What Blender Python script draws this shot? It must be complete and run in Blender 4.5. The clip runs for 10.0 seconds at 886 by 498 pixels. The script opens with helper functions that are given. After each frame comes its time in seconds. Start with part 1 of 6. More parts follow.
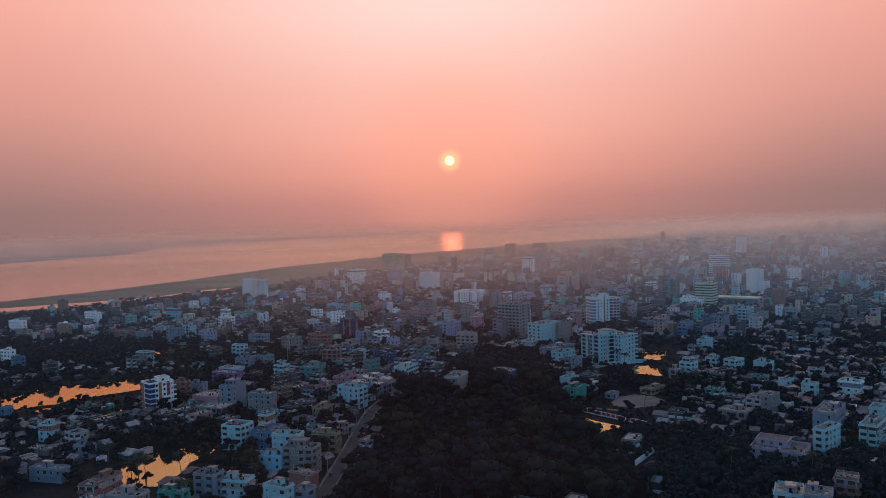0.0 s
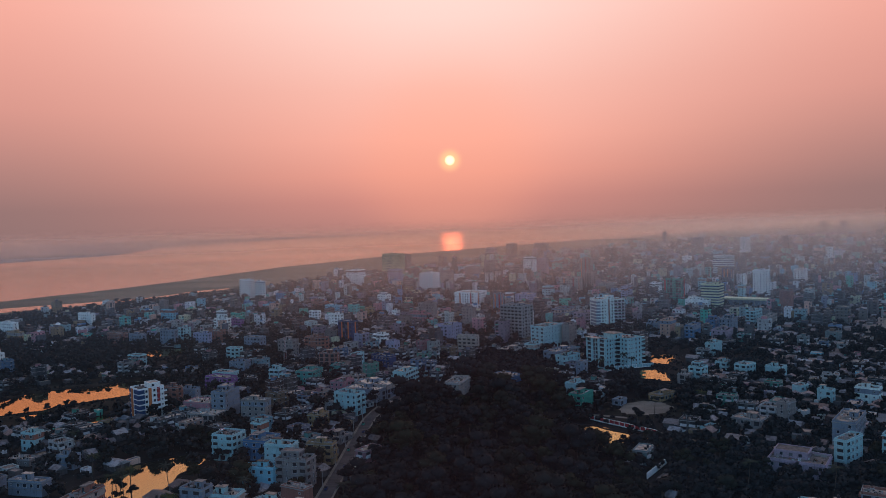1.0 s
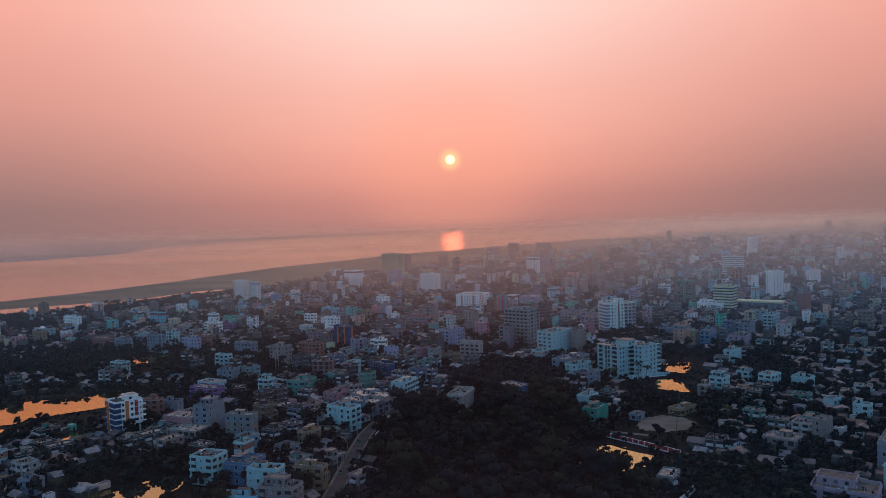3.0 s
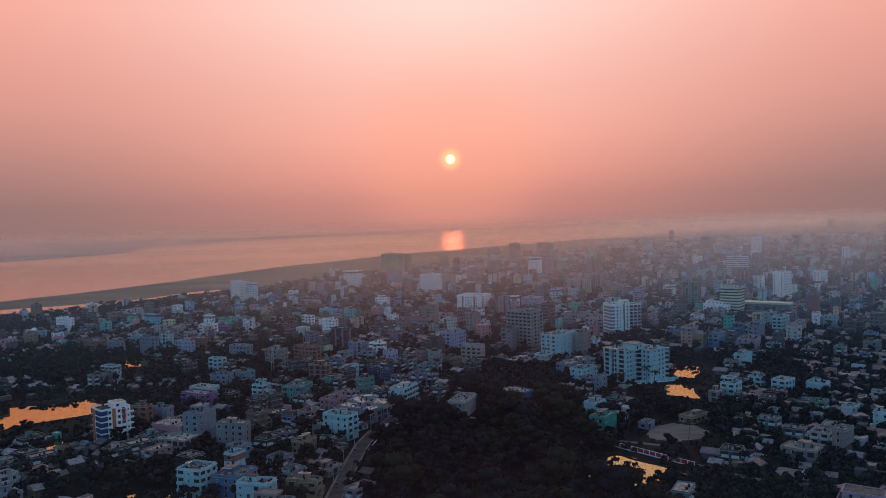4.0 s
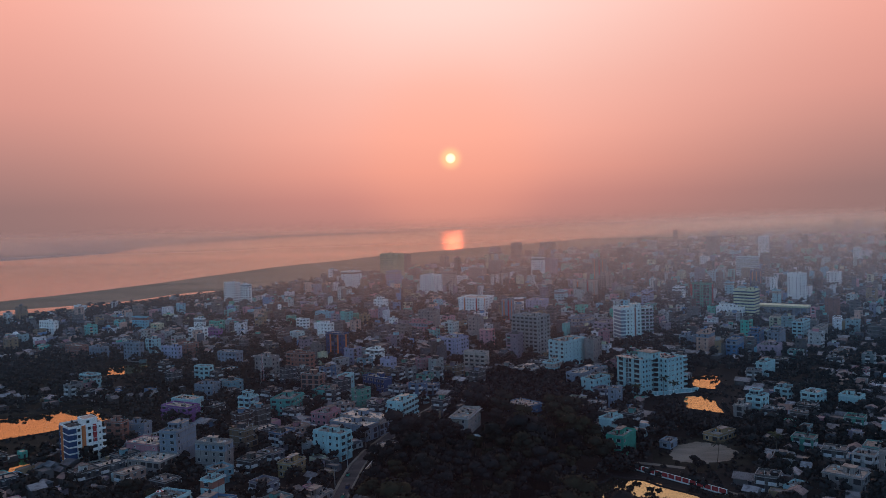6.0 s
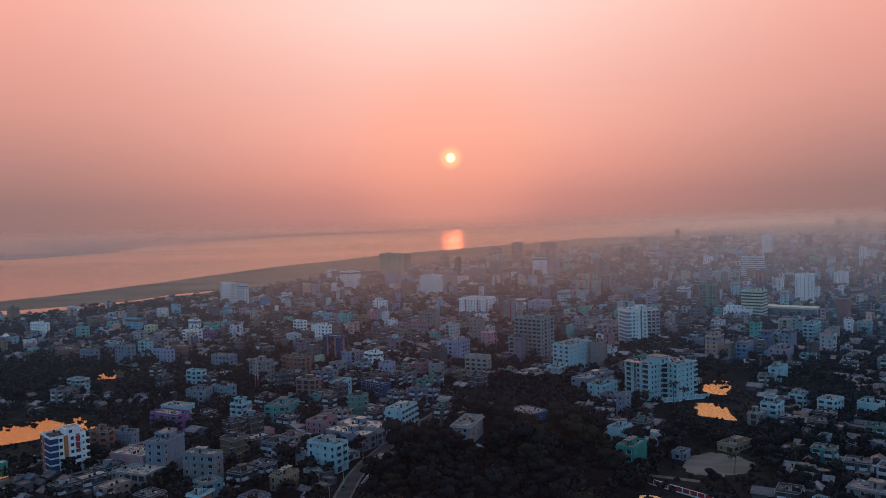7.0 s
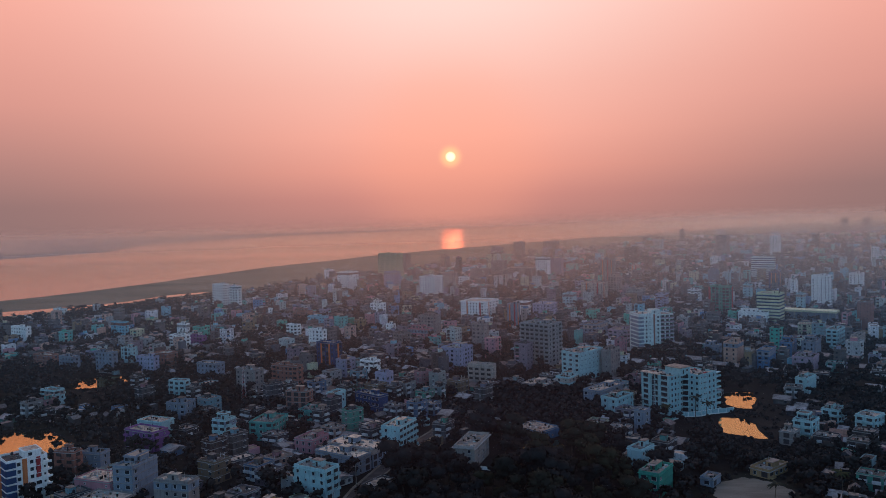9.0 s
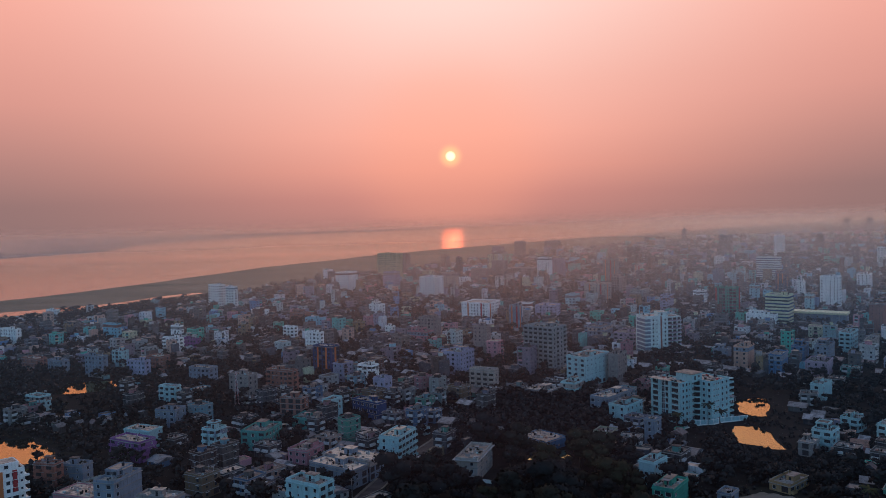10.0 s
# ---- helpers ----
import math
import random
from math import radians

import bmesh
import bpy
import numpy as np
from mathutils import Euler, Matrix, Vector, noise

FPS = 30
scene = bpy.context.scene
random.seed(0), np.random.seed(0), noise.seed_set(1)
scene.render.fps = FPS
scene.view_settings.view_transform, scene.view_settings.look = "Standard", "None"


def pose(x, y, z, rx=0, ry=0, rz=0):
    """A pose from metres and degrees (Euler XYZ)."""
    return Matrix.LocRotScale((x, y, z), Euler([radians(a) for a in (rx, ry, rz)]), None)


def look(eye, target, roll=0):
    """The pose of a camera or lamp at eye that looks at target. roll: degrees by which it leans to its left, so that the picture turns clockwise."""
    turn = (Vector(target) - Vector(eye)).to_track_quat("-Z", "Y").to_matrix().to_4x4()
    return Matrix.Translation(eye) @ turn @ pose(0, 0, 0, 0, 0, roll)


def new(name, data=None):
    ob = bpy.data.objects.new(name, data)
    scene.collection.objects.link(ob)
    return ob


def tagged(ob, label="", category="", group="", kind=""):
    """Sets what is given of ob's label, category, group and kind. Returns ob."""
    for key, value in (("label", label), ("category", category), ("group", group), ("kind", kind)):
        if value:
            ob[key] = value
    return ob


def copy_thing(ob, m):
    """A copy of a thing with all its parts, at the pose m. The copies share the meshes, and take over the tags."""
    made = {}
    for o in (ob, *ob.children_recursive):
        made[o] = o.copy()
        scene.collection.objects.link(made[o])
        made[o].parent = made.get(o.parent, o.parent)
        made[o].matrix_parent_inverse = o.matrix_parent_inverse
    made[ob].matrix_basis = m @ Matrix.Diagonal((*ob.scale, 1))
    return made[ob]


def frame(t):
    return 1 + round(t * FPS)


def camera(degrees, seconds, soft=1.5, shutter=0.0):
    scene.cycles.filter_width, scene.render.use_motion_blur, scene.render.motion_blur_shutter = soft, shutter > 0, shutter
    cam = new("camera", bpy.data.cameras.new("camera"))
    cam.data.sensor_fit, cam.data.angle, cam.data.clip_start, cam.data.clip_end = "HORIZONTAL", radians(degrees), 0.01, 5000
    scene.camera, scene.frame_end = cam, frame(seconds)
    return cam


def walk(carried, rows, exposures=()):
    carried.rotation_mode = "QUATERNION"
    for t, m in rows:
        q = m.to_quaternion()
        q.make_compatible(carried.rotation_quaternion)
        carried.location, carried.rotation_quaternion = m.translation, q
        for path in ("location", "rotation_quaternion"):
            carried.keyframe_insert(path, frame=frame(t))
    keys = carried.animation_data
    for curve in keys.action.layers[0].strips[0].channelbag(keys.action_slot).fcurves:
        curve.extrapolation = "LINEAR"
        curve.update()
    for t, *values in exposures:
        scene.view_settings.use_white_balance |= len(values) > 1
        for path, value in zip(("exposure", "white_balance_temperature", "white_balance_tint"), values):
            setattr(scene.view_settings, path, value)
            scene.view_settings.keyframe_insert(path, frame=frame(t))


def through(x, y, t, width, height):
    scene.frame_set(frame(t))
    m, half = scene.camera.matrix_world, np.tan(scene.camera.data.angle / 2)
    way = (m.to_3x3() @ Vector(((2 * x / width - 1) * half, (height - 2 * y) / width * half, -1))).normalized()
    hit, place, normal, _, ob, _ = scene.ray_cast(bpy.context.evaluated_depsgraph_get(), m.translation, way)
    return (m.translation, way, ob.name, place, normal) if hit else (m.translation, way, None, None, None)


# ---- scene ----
cam = camera(59.1, 10.0, 0.82)
PATH = [
    (0, (3.7, 0.0, 118.2), (-7.3, 999.0, 74.0), -1.8),
    (5, (0.2, 93.1, 117.0), (-11.8, 1092.0, 70.5), -1.72),
    (10, (-3.2, 186.3, 115.8), (-15.2, 1185.0, 66.0), -1.65),
]
walk(cam, [(t, look(eye, target, roll)) for t, eye, target, roll in PATH])

# ---- sky, sun ----
SUN_EL, SUN_AZ = 3.9, 0.05          # degrees; the azimuth from +y towards +x
SUN = Vector((math.sin(radians(SUN_AZ)) * math.cos(radians(SUN_EL)), math.cos(radians(SUN_AZ)) * math.cos(radians(SUN_EL)), math.sin(radians(SUN_EL))))


class Nodes:
    """Short hand for node trees."""

    def __init__(self, tree):
        self.t = tree
        tree.nodes.clear()

    def node(self, kind):
        return self.t.nodes.new(kind)

    def put(self, socket, value):
        if isinstance(value, bpy.types.NodeSocket):
            self.t.links.new(value, socket)
        elif isinstance(value, bpy.types.Node):
            self.t.links.new(value.outputs[0], socket)
        elif isinstance(value, (tuple, list)) and len(value) == 3 and socket.type == "RGBA":
            socket.default_value = (*value, 1)
        else:
            socket.default_value = value

    def calc(self, op, a, b=0.0, clamp=False):
        n = self.node("ShaderNodeMath")
        n.operation, n.use_clamp = op, clamp
        self.put(n.inputs[0], a)
        self.put(n.inputs[1], b)
        return n.outputs[0]

    def ramp(self, fac, stops, mode="LINEAR"):
        n = self.node("ShaderNodeValToRGB")
        n.color_ramp.interpolation = mode
        e = n.color_ramp.elements
        e[0].position, e[0].color = stops[0][0], (*stops[0][1], 1)
        e[1].position, e[1].color = stops[-1][0], (*stops[-1][1], 1)
        for p, c in stops[1:-1]:
            e.new(p).color = (*c, 1)
        self.put(n.inputs[0], fac)
        return n.outputs[0]

    def mix(self, fac, a, b, blend="MIX"):
        n = self.node("ShaderNodeMix")
        n.data_type, n.blend_type = "RGBA", blend
        self.put(n.inputs[0], fac)
        self.put(n.inputs[6], a)
        self.put(n.inputs[7], b)
        return n.outputs[2]

    def step(self, x, lo, hi):
        n = self.node("ShaderNodeMapRange")
        n.interpolation_type = "SMOOTHSTEP"
        self.put(n.inputs[0], x)
        n.inputs[1].default_value, n.inputs[2].default_value = lo, hi
        return n.outputs[0]

    def grain(self, vec, scale, detail=3.0, rough=0.55):
        n = self.node("ShaderNodeTexNoise")
        self.put(n.inputs["Vector"], vec)
        n.inputs["Scale"].default_value, n.inputs["Detail"].default_value, n.inputs["Roughness"].default_value = scale, detail, rough
        return n.outputs[0]


world = bpy.data.worlds.new("hazy_sunset_sky")
scene.world = world
scene.cycles.transparent_max_bounces = 24
world.use_nodes = True
N = Nodes(world.node_tree)
way = N.node("ShaderNodeTexCoord").outputs["Generated"]
xyz = N.node("ShaderNodeSeparateXYZ")
N.put(xyz.inputs[0], way)
# the hazy sky towards the sun, by height above the horizon (0.25 is about 14.5 degrees)
up = N.calc("MULTIPLY", N.calc("ADD", xyz.outputs[2], 0.05), 1.0 / 1.05, True)


def lift(deg):
    return (math.sin(radians(deg)) + 0.05) / 1.05


front = N.ramp(up, [(0.0, (0.52, 0.235, 0.21)), (lift(-0.5), (0.54, 0.24, 0.21)), (lift(1.0), (0.66, 0.272, 0.23)), (lift(3.0), (0.88, 0.36, 0.28)),
                    (lift(5.5), (1.0, 0.45, 0.352)), (lift(9.0), (1.0, 0.53, 0.44)), (lift(14.0), (1.04, 0.70, 0.625)),
                    (lift(21.0), (1.10, 0.82, 0.75)), (lift(33.0), (1.42, 1.13, 1.07)), (lift(50.0), (0.82, 0.78, 0.83)), (1.0, (0.18, 0.20, 0.29))])
# it dims and reddens to the sides
flank = N.ramp(up, [(0.0, (0.27, 0.17, 0.168)), (lift(1.0), (0.31, 0.182, 0.175)), (lift(3.5), (0.45, 0.23, 0.208)), (lift(7.5), (0.70, 0.315, 0.265)), (lift(14.0), (0.93, 0.415, 0.335)),
                    (lift(21.0), (0.80, 0.44, 0.38)), (lift(33.0), (0.85, 0.58, 0.53)), (lift(50.0), (0.5, 0.44, 0.46)), (1.0, (0.18, 0.20, 0.29))])
aside = N.calc("ABSOLUTE", xyz.outputs[0])
front = N.mix(N.step(aside, 0.0, 0.56), front, flank)
sky = N.node("ShaderNodeTexSky")
sky.sky_type, sky.sun_disc, sky.sun_elevation, sky.sun_rotation = "NISHITA", False, radians(SUN_EL), radians(SUN_AZ)
sky.dust_density, sky.air_density = 3.0, 1.2
back = N.mix(1.0, sky.outputs[0], (0.15, 0.22, 0.34), "MULTIPLY")
back = N.mix(1.0, back, (0.066, 0.130, 0.275), "ADD")
turn = N.step(xyz.outputs[1], -0.25, 0.75)
glow = N.mix(turn, back, front)
dot = N.node("ShaderNodeVectorMath")
dot.operation = "DOT_PRODUCT"
N.put(dot.inputs[0], way)
dot.inputs[1].default_value = SUN
# aureole of the low sun in the smoke, red and wide, then yellow and close
wide = N.calc("POWER", N.step(dot.outputs["Value"], math.cos(radians(11.0)), 1.0), 3.0)
glow = N.mix(N.calc("MULTIPLY", wide, 0.30), glow, (1.05, 0.40, 0.26))
close_by = N.calc("POWER", N.step(dot.outputs["Value"], math.cos(radians(1.3)), 1.0), 4.0)
glow = N.mix(N.calc("MULTIPLY", close_by, 0.75), glow, (1.25, 0.72, 0.34))
disc = N.step(dot.outputs["Value"], math.cos(radians(0.42)), math.cos(radians(0.18)))
glow = N.mix(disc, glow, (1.6, 1.4, 0.85))
bg = N.node("ShaderNodeBackground")
N.put(bg.inputs[0], glow)
bg.inputs[1].default_value = 1.0
N.put(N.node("ShaderNodeOutputWorld").inputs[0], bg)

lamp = bpy.data.lights.new("sun", "SUN")
lamp.energy, lamp.angle, lamp.color = 0.013, radians(1.5), (1.0, 0.17, 0.07)
tagged(new("sun", lamp), kind="structure").matrix_world = look(SUN * 1000, (0, 0, 0))

# ---- materials ----
def material(name):
    m = bpy.data.materials.new(name)
    m.use_nodes = True
    n = Nodes(m.node_tree)
    b = n.node("ShaderNodeBsdfPrincipled")
    n.put(n.node("ShaderNodeOutputMaterial").inputs[0], b)
    return m, n, b


def bump(n, b, height, strength, distance):
    k = n.node("ShaderNodeBump")
    k.inputs["Strength"].default_value, k.inputs["Distance"].default_value = strength, distance
    n.put(k.inputs["Height"], height)
    n.put(b.inputs["Normal"], k)


def weathered(name, colour, rough=0.85, stain=0.55):
    """Painted or bare plaster: blotches, soot streaks that run down, grain."""
    m, n, b = material(name)
    at = n.node("ShaderNodeNewGeometry").outputs["Position"]
    long = n.node("ShaderNodeMapping")
    n.put(long.inputs[0], at)
    long.inputs["Scale"].default_value = (1.1, 1.1, 0.12)
    streak = n.step(n.grain(long, 1.3, 4), 0.52, 0.78)
    blotch = n.step(n.grain(at, 0.22, 4), 0.35, 0.75)
    dirty = tuple(c * 0.42 + 0.01 for c in colour) if isinstance(colour, tuple) else None
    base = colour
    if dirty is None:
        dirty = n.mix(1.0, colour, (0.42, 0.41, 0.40), "MULTIPLY")
    c = n.mix(n.calc("MULTIPLY", streak, min(1.0, stain * 1.3)), base, dirty)
    c = n.mix(n.calc("MULTIPLY", blotch, stain * 0.5), c, dirty)
    n.put(b.inputs["Base Color"], c)
    b.inputs["Roughness"].default_value = rough
    b.inputs["Specular IOR Level"].default_value = 0.2
    bump(n, b, n.grain(at, 9.0, 4), 0.25, 0.03)
    return m


WALL = dict(white=(0.86, 0.88, 0.84), sky=(0.35, 0.55, 0.56), mint=(0.64, 0.76, 0.72), grey=(0.42, 0.42, 0.41), slate=(0.27, 0.33, 0.40), navy=(0.05, 0.09, 0.2),
            blue=(0.11, 0.24, 0.40), cyan=(0.22, 0.50, 0.58), teal=(0.10, 0.38, 0.34), green=(0.06, 0.36, 0.27), pink=(0.56, 0.26, 0.29), mauve=(0.48, 0.38, 0.45),
            purple=(0.30, 0.13, 0.34), lavender=(0.45, 0.46, 0.60), brick=(0.36, 0.17, 0.13), stone=(0.33, 0.30, 0.28), cream=(0.52, 0.46, 0.40), ochre=(0.42, 0.29, 0.15),
            peach=(0.66, 0.42, 0.32), olive=(0.52, 0.50, 0.30), yellow=(0.62, 0.64, 0.42))
PALE = ("white", "sky", "mint", "yellow", "cyan", "olive")
PAINT = {k: weathered("paint_" + k, c if k in PALE else tuple(0.8 * v for v in c), 0.85, 0.55 if k in PALE else 0.75) for k, c in WALL.items()}
WORDS = dict(white="white-painted", sky="pale blue-painted", mint="pale green-painted", grey="grey concrete", slate="blue-grey plastered", navy="dark blue-painted",
             blue="blue-painted", cyan="light blue-green-painted", teal="teal-painted", green="green-painted", pink="pink-painted", mauve="pale mauve-plastered",
             purple="purple-painted", lavender="lavender-painted", brick="red-brown brick", stone="bare concrete", cream="cream-painted", ochre="ochre-painted",
             peach="peach-painted", olive="olive-painted", yellow="yellow-painted")
CONCRETE = weathered("concrete", (0.36, 0.34, 0.32), 0.9, 0.7)


def roof_material(name, dark, pale, rough=0.9, warm=(0.30, 0.17, 0.10), share=0.0):
    """Flat roofs and tin sheets: each one has its own age, with puddle stains, patches and grain."""
    m, n, b = material(name)
    g = n.node("ShaderNodeNewGeometry")
    at = g.outputs["Position"]
    own = n.calc("FRACT", n.calc("ADD", g.outputs["Random Per Island"], n.calc("MULTIPLY", n.node("ShaderNodeObjectInfo").outputs["Random"], 7.0)))
    c = n.mix(own, dark, pale)
    if share:
        c = n.mix(n.calc("MULTIPLY", n.step(n.calc("FRACT", n.calc("MULTIPLY", own, 5.0)), 1.0 - share, 1.0), 0.7), c, warm)
    c = n.mix(n.calc("MULTIPLY", n.step(n.grain(at, 0.45, 4), 0.42, 0.66), 0.65), c, tuple(v * 0.45 for v in dark))
    c = n.mix(n.calc("MULTIPLY", n.step(n.grain(at, 2.6, 3), 0.55, 0.72), 0.35), c, pale)
    n.put(b.inputs["Base Color"], c)
    b.inputs["Roughness"].default_value, b.inputs["Specular IOR Level"].default_value = rough, 0.2
    bump(n, b, n.grain(at, 7.0, 4), 0.25, 0.03)
    return m


ROOF = roof_material("roof_screed", (0.065, 0.058, 0.055), (0.27, 0.225, 0.19))
TAN_ROOF = roof_material("tan_roof_screed", (0.64, 0.48, 0.35), (0.70, 0.54, 0.40))
PALE_ROOF = roof_material("pale_roof_screed", (0.25, 0.20, 0.16), (0.58, 0.46, 0.36))
FRAME = weathered("window_frame_paint", (0.55, 0.56, 0.55), 0.6, 0.3)
RED = weathered("red_paint", (0.42, 0.05, 0.05))
ORANGE = weathered("orange_paint", (0.58, 0.19, 0.07))
TIN = roof_material("corrugated_tin", (0.06, 0.06, 0.065), (0.28, 0.31, 0.33), 0.55, (0.17, 0.085, 0.06), 0.3)
TRIM = weathered("pale_slab_edges", (0.28, 0.28, 0.27), 0.88, 0.8)
WHITE = PAINT["white"]


def random_walls():
    """Plaster and paint that differ from house to house."""
    made = []
    for source in ("object", "island"):
        m, n, b = material("mixed_plaster_" + source)
        r = n.node("ShaderNodeObjectInfo").outputs["Random"] if source == "object" else n.node("ShaderNodeNewGeometry").outputs["Random Per Island"]
        names = (("slate", 0.5), ("stone", 0.45), ("white", 0.5), ("brick", 0.45), ("stone", 0.3), ("sky", 0.6), ("mauve", 0.4), ("grey", 0.4), ("slate", 0.3), ("cyan", 0.9), ("stone", 0.6), ("white", 0.35),
                 ("brick", 0.3), ("cream", 0.5), ("grey", 0.25), ("lavender", 0.5), ("stone", 0.4), ("peach", 0.8), ("slate", 0.4), ("pink", 0.8), ("grey", 0.5), ("blue", 0.9), ("stone", 0.25), ("mint", 0.6), ("ochre", 1.0), ("white", 0.8), ("slate", 0.25), ("teal", 1.0), ("green", 1.0), ("yellow", 0.7))
        c = n.ramp(r, [(i / len(names), tuple(min(0.8, v * f * (0.52 if source == "object" else 1.0) * (0.62 if k in ("stone", "grey", "brick", "slate", "cream", "ochre") else 1.25)) for v in WALL[k])) for i, (k, f) in enumerate(names)], "CONSTANT")
        at = n.node("ShaderNodeNewGeometry").outputs["Position"]
        long = n.node("ShaderNodeMapping")
        n.put(long.inputs[0], at)
        long.inputs["Scale"].default_value = (1.0, 1.0, 0.12)
        soot = n.calc("MULTIPLY", n.step(n.grain(long, 1.2, 4), 0.45, 0.75), 0.6 if source == "object" else 0.42)
        c = n.mix(soot, c, (0.13, 0.12, 0.115))
        c = n.mix(n.calc("MULTIPLY", n.step(n.grain(at, 0.15, 3), 0.4, 0.7), 0.3), c, (0.2, 0.18, 0.17))
        n.put(b.inputs["Base Color"], c)
        b.inputs["Roughness"].default_value = 0.88
        made.append(m)
    return made


MIXED, MIXED_ISLAND = random_walls()


def glass():
    m, n, b = material("dark_window_glass")
    at = n.node("ShaderNodeNewGeometry")
    pane = n.mix(n.grain(at.outputs["Position"], 0.9, 1), (0.008, 0.010, 0.014), (0.03, 0.035, 0.045))
    # some panes have a curtain or a shutter behind them
    pane = n.mix(n.calc("MULTIPLY", n.step(at.outputs["Random Per Island"], 0.55, 1.0), 0.8), pane, (0.15, 0.15, 0.16))
    n.put(b.inputs["Base Color"], pane)
    b.inputs["Roughness"].default_value = 0.3
    b.inputs["Specular IOR Level"].default_value = 0.3
    return m


GLASS = glass()


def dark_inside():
    m, n, b = material("painted_room_shade")
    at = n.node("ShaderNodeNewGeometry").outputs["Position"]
    # shade inside rooms and recesses painted near-black, for flat panels on the walls
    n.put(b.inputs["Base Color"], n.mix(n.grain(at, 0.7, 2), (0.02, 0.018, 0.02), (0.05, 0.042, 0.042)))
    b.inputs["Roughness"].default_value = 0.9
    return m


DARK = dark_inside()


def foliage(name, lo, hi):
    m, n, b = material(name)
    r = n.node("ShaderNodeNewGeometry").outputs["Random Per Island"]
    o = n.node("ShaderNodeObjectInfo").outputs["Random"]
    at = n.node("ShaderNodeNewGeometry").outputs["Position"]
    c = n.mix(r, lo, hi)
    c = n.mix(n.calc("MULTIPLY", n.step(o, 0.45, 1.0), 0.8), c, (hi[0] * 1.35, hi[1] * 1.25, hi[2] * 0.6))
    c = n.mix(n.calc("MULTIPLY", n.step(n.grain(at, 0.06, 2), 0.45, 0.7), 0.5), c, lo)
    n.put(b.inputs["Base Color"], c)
    b.inputs["Roughness"].default_value = 0.85
    b.inputs["Specular IOR Level"].default_value = 0.05
    return m


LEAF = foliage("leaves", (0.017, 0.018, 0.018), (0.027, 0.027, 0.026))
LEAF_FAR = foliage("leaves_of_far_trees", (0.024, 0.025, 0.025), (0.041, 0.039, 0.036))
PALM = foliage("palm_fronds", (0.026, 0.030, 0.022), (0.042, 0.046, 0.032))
BARK = weathered("bark", (0.10, 0.08, 0.06), 0.95)
TANK = weathered("black_plastic", (0.03, 0.03, 0.035), 0.5, 0.2)


def ground_material():
    m, n, b = material("earth_and_grass")
    at = n.node("ShaderNodeNewGeometry").outputs["Position"]
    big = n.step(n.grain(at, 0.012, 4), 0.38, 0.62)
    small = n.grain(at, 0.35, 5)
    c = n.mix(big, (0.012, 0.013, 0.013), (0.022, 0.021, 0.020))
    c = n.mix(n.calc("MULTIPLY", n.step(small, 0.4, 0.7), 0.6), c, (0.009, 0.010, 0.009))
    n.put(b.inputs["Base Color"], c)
    b.inputs["Roughness"].default_value = 0.95
    b.inputs["Specular IOR Level"].default_value = 0.05
    bump(n, b, small, 0.6, 0.3)
    return m


def sand_material(name, a, c2, scale):
    m, n, b = material(name)
    at = n.node("ShaderNodeNewGeometry").outputs["Position"]
    s = n.node("ShaderNodeMapping")
    n.put(s.inputs[0], at)
    s.inputs["Rotation"].default_value = (0, 0, radians(-52))
    s.inputs["Scale"].default_value = (0.25, 1.0, 1.0)
    c = n.mix(n.step(n.grain(s, scale, 5), 0.35, 0.68), a, c2)
    c = n.mix(n.calc("MULTIPLY", n.grain(at, scale * 22, 4), 0.35), c, tuple(v * 0.6 for v in a))
    n.put(b.inputs["Base Color"], c)
    b.inputs["Roughness"].default_value = 0.95
    b.inputs["Specular IOR Level"].default_value = 0.05
    return m


def water_material(name, base, rough, ripple, scale, tint, ior, sheen=0.0):
    m, n, b = material(name)
    at = n.node("ShaderNodeNewGeometry").outputs["Position"]
    n.put(b.inputs["Base Color"], n.mix(n.grain(at, 0.01, 3), base, tuple(v * 0.75 for v in base)))
    b.inputs["Roughness"].default_value = rough
    b.inputs["IOR"].default_value, b.inputs["Metallic"].default_value = ior, sheen
    b.inputs["Specular Tint"].default_value = tint
    wave = n.node("ShaderNodeMapping")
    n.put(wave.inputs[0], at)
    wave.inputs["Scale"].default_value = (0.25, 1.0, 1.0)
    bump(n, b, n.grain(wave, scale, 4), ripple, 0.05)
    return m


EARTH = ground_material()
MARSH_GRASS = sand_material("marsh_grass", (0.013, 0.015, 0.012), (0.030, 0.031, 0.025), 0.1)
SAND = sand_material("river_sand_and_grass", (0.14, 0.115, 0.07), (0.28, 0.21, 0.135), 0.008)
PALE_SAND = sand_material("pale_river_sand", (0.30, 0.25, 0.22), (0.40, 0.33, 0.28), 0.004)
DUST = sand_material("bare_dusty_earth", (0.20, 0.185, 0.155), (0.12, 0.11, 0.09), 0.15)
RIVER = water_material("river_water", (0.56, 0.41, 0.23), 0.16, 0.4, 0.2, (1.0, 0.66, 0.41, 1), 1.33, 0.5)
POND = water_material("pond_water", (0.39, 0.46, 0.36), 0.04, 0.05, 1.2, (1.0, 0.7, 0.4, 1), 1.4, 0.97)
ASPHALT = sand_material("worn_asphalt", (0.06, 0.056, 0.056), (0.10, 0.09, 0.085), 0.2)


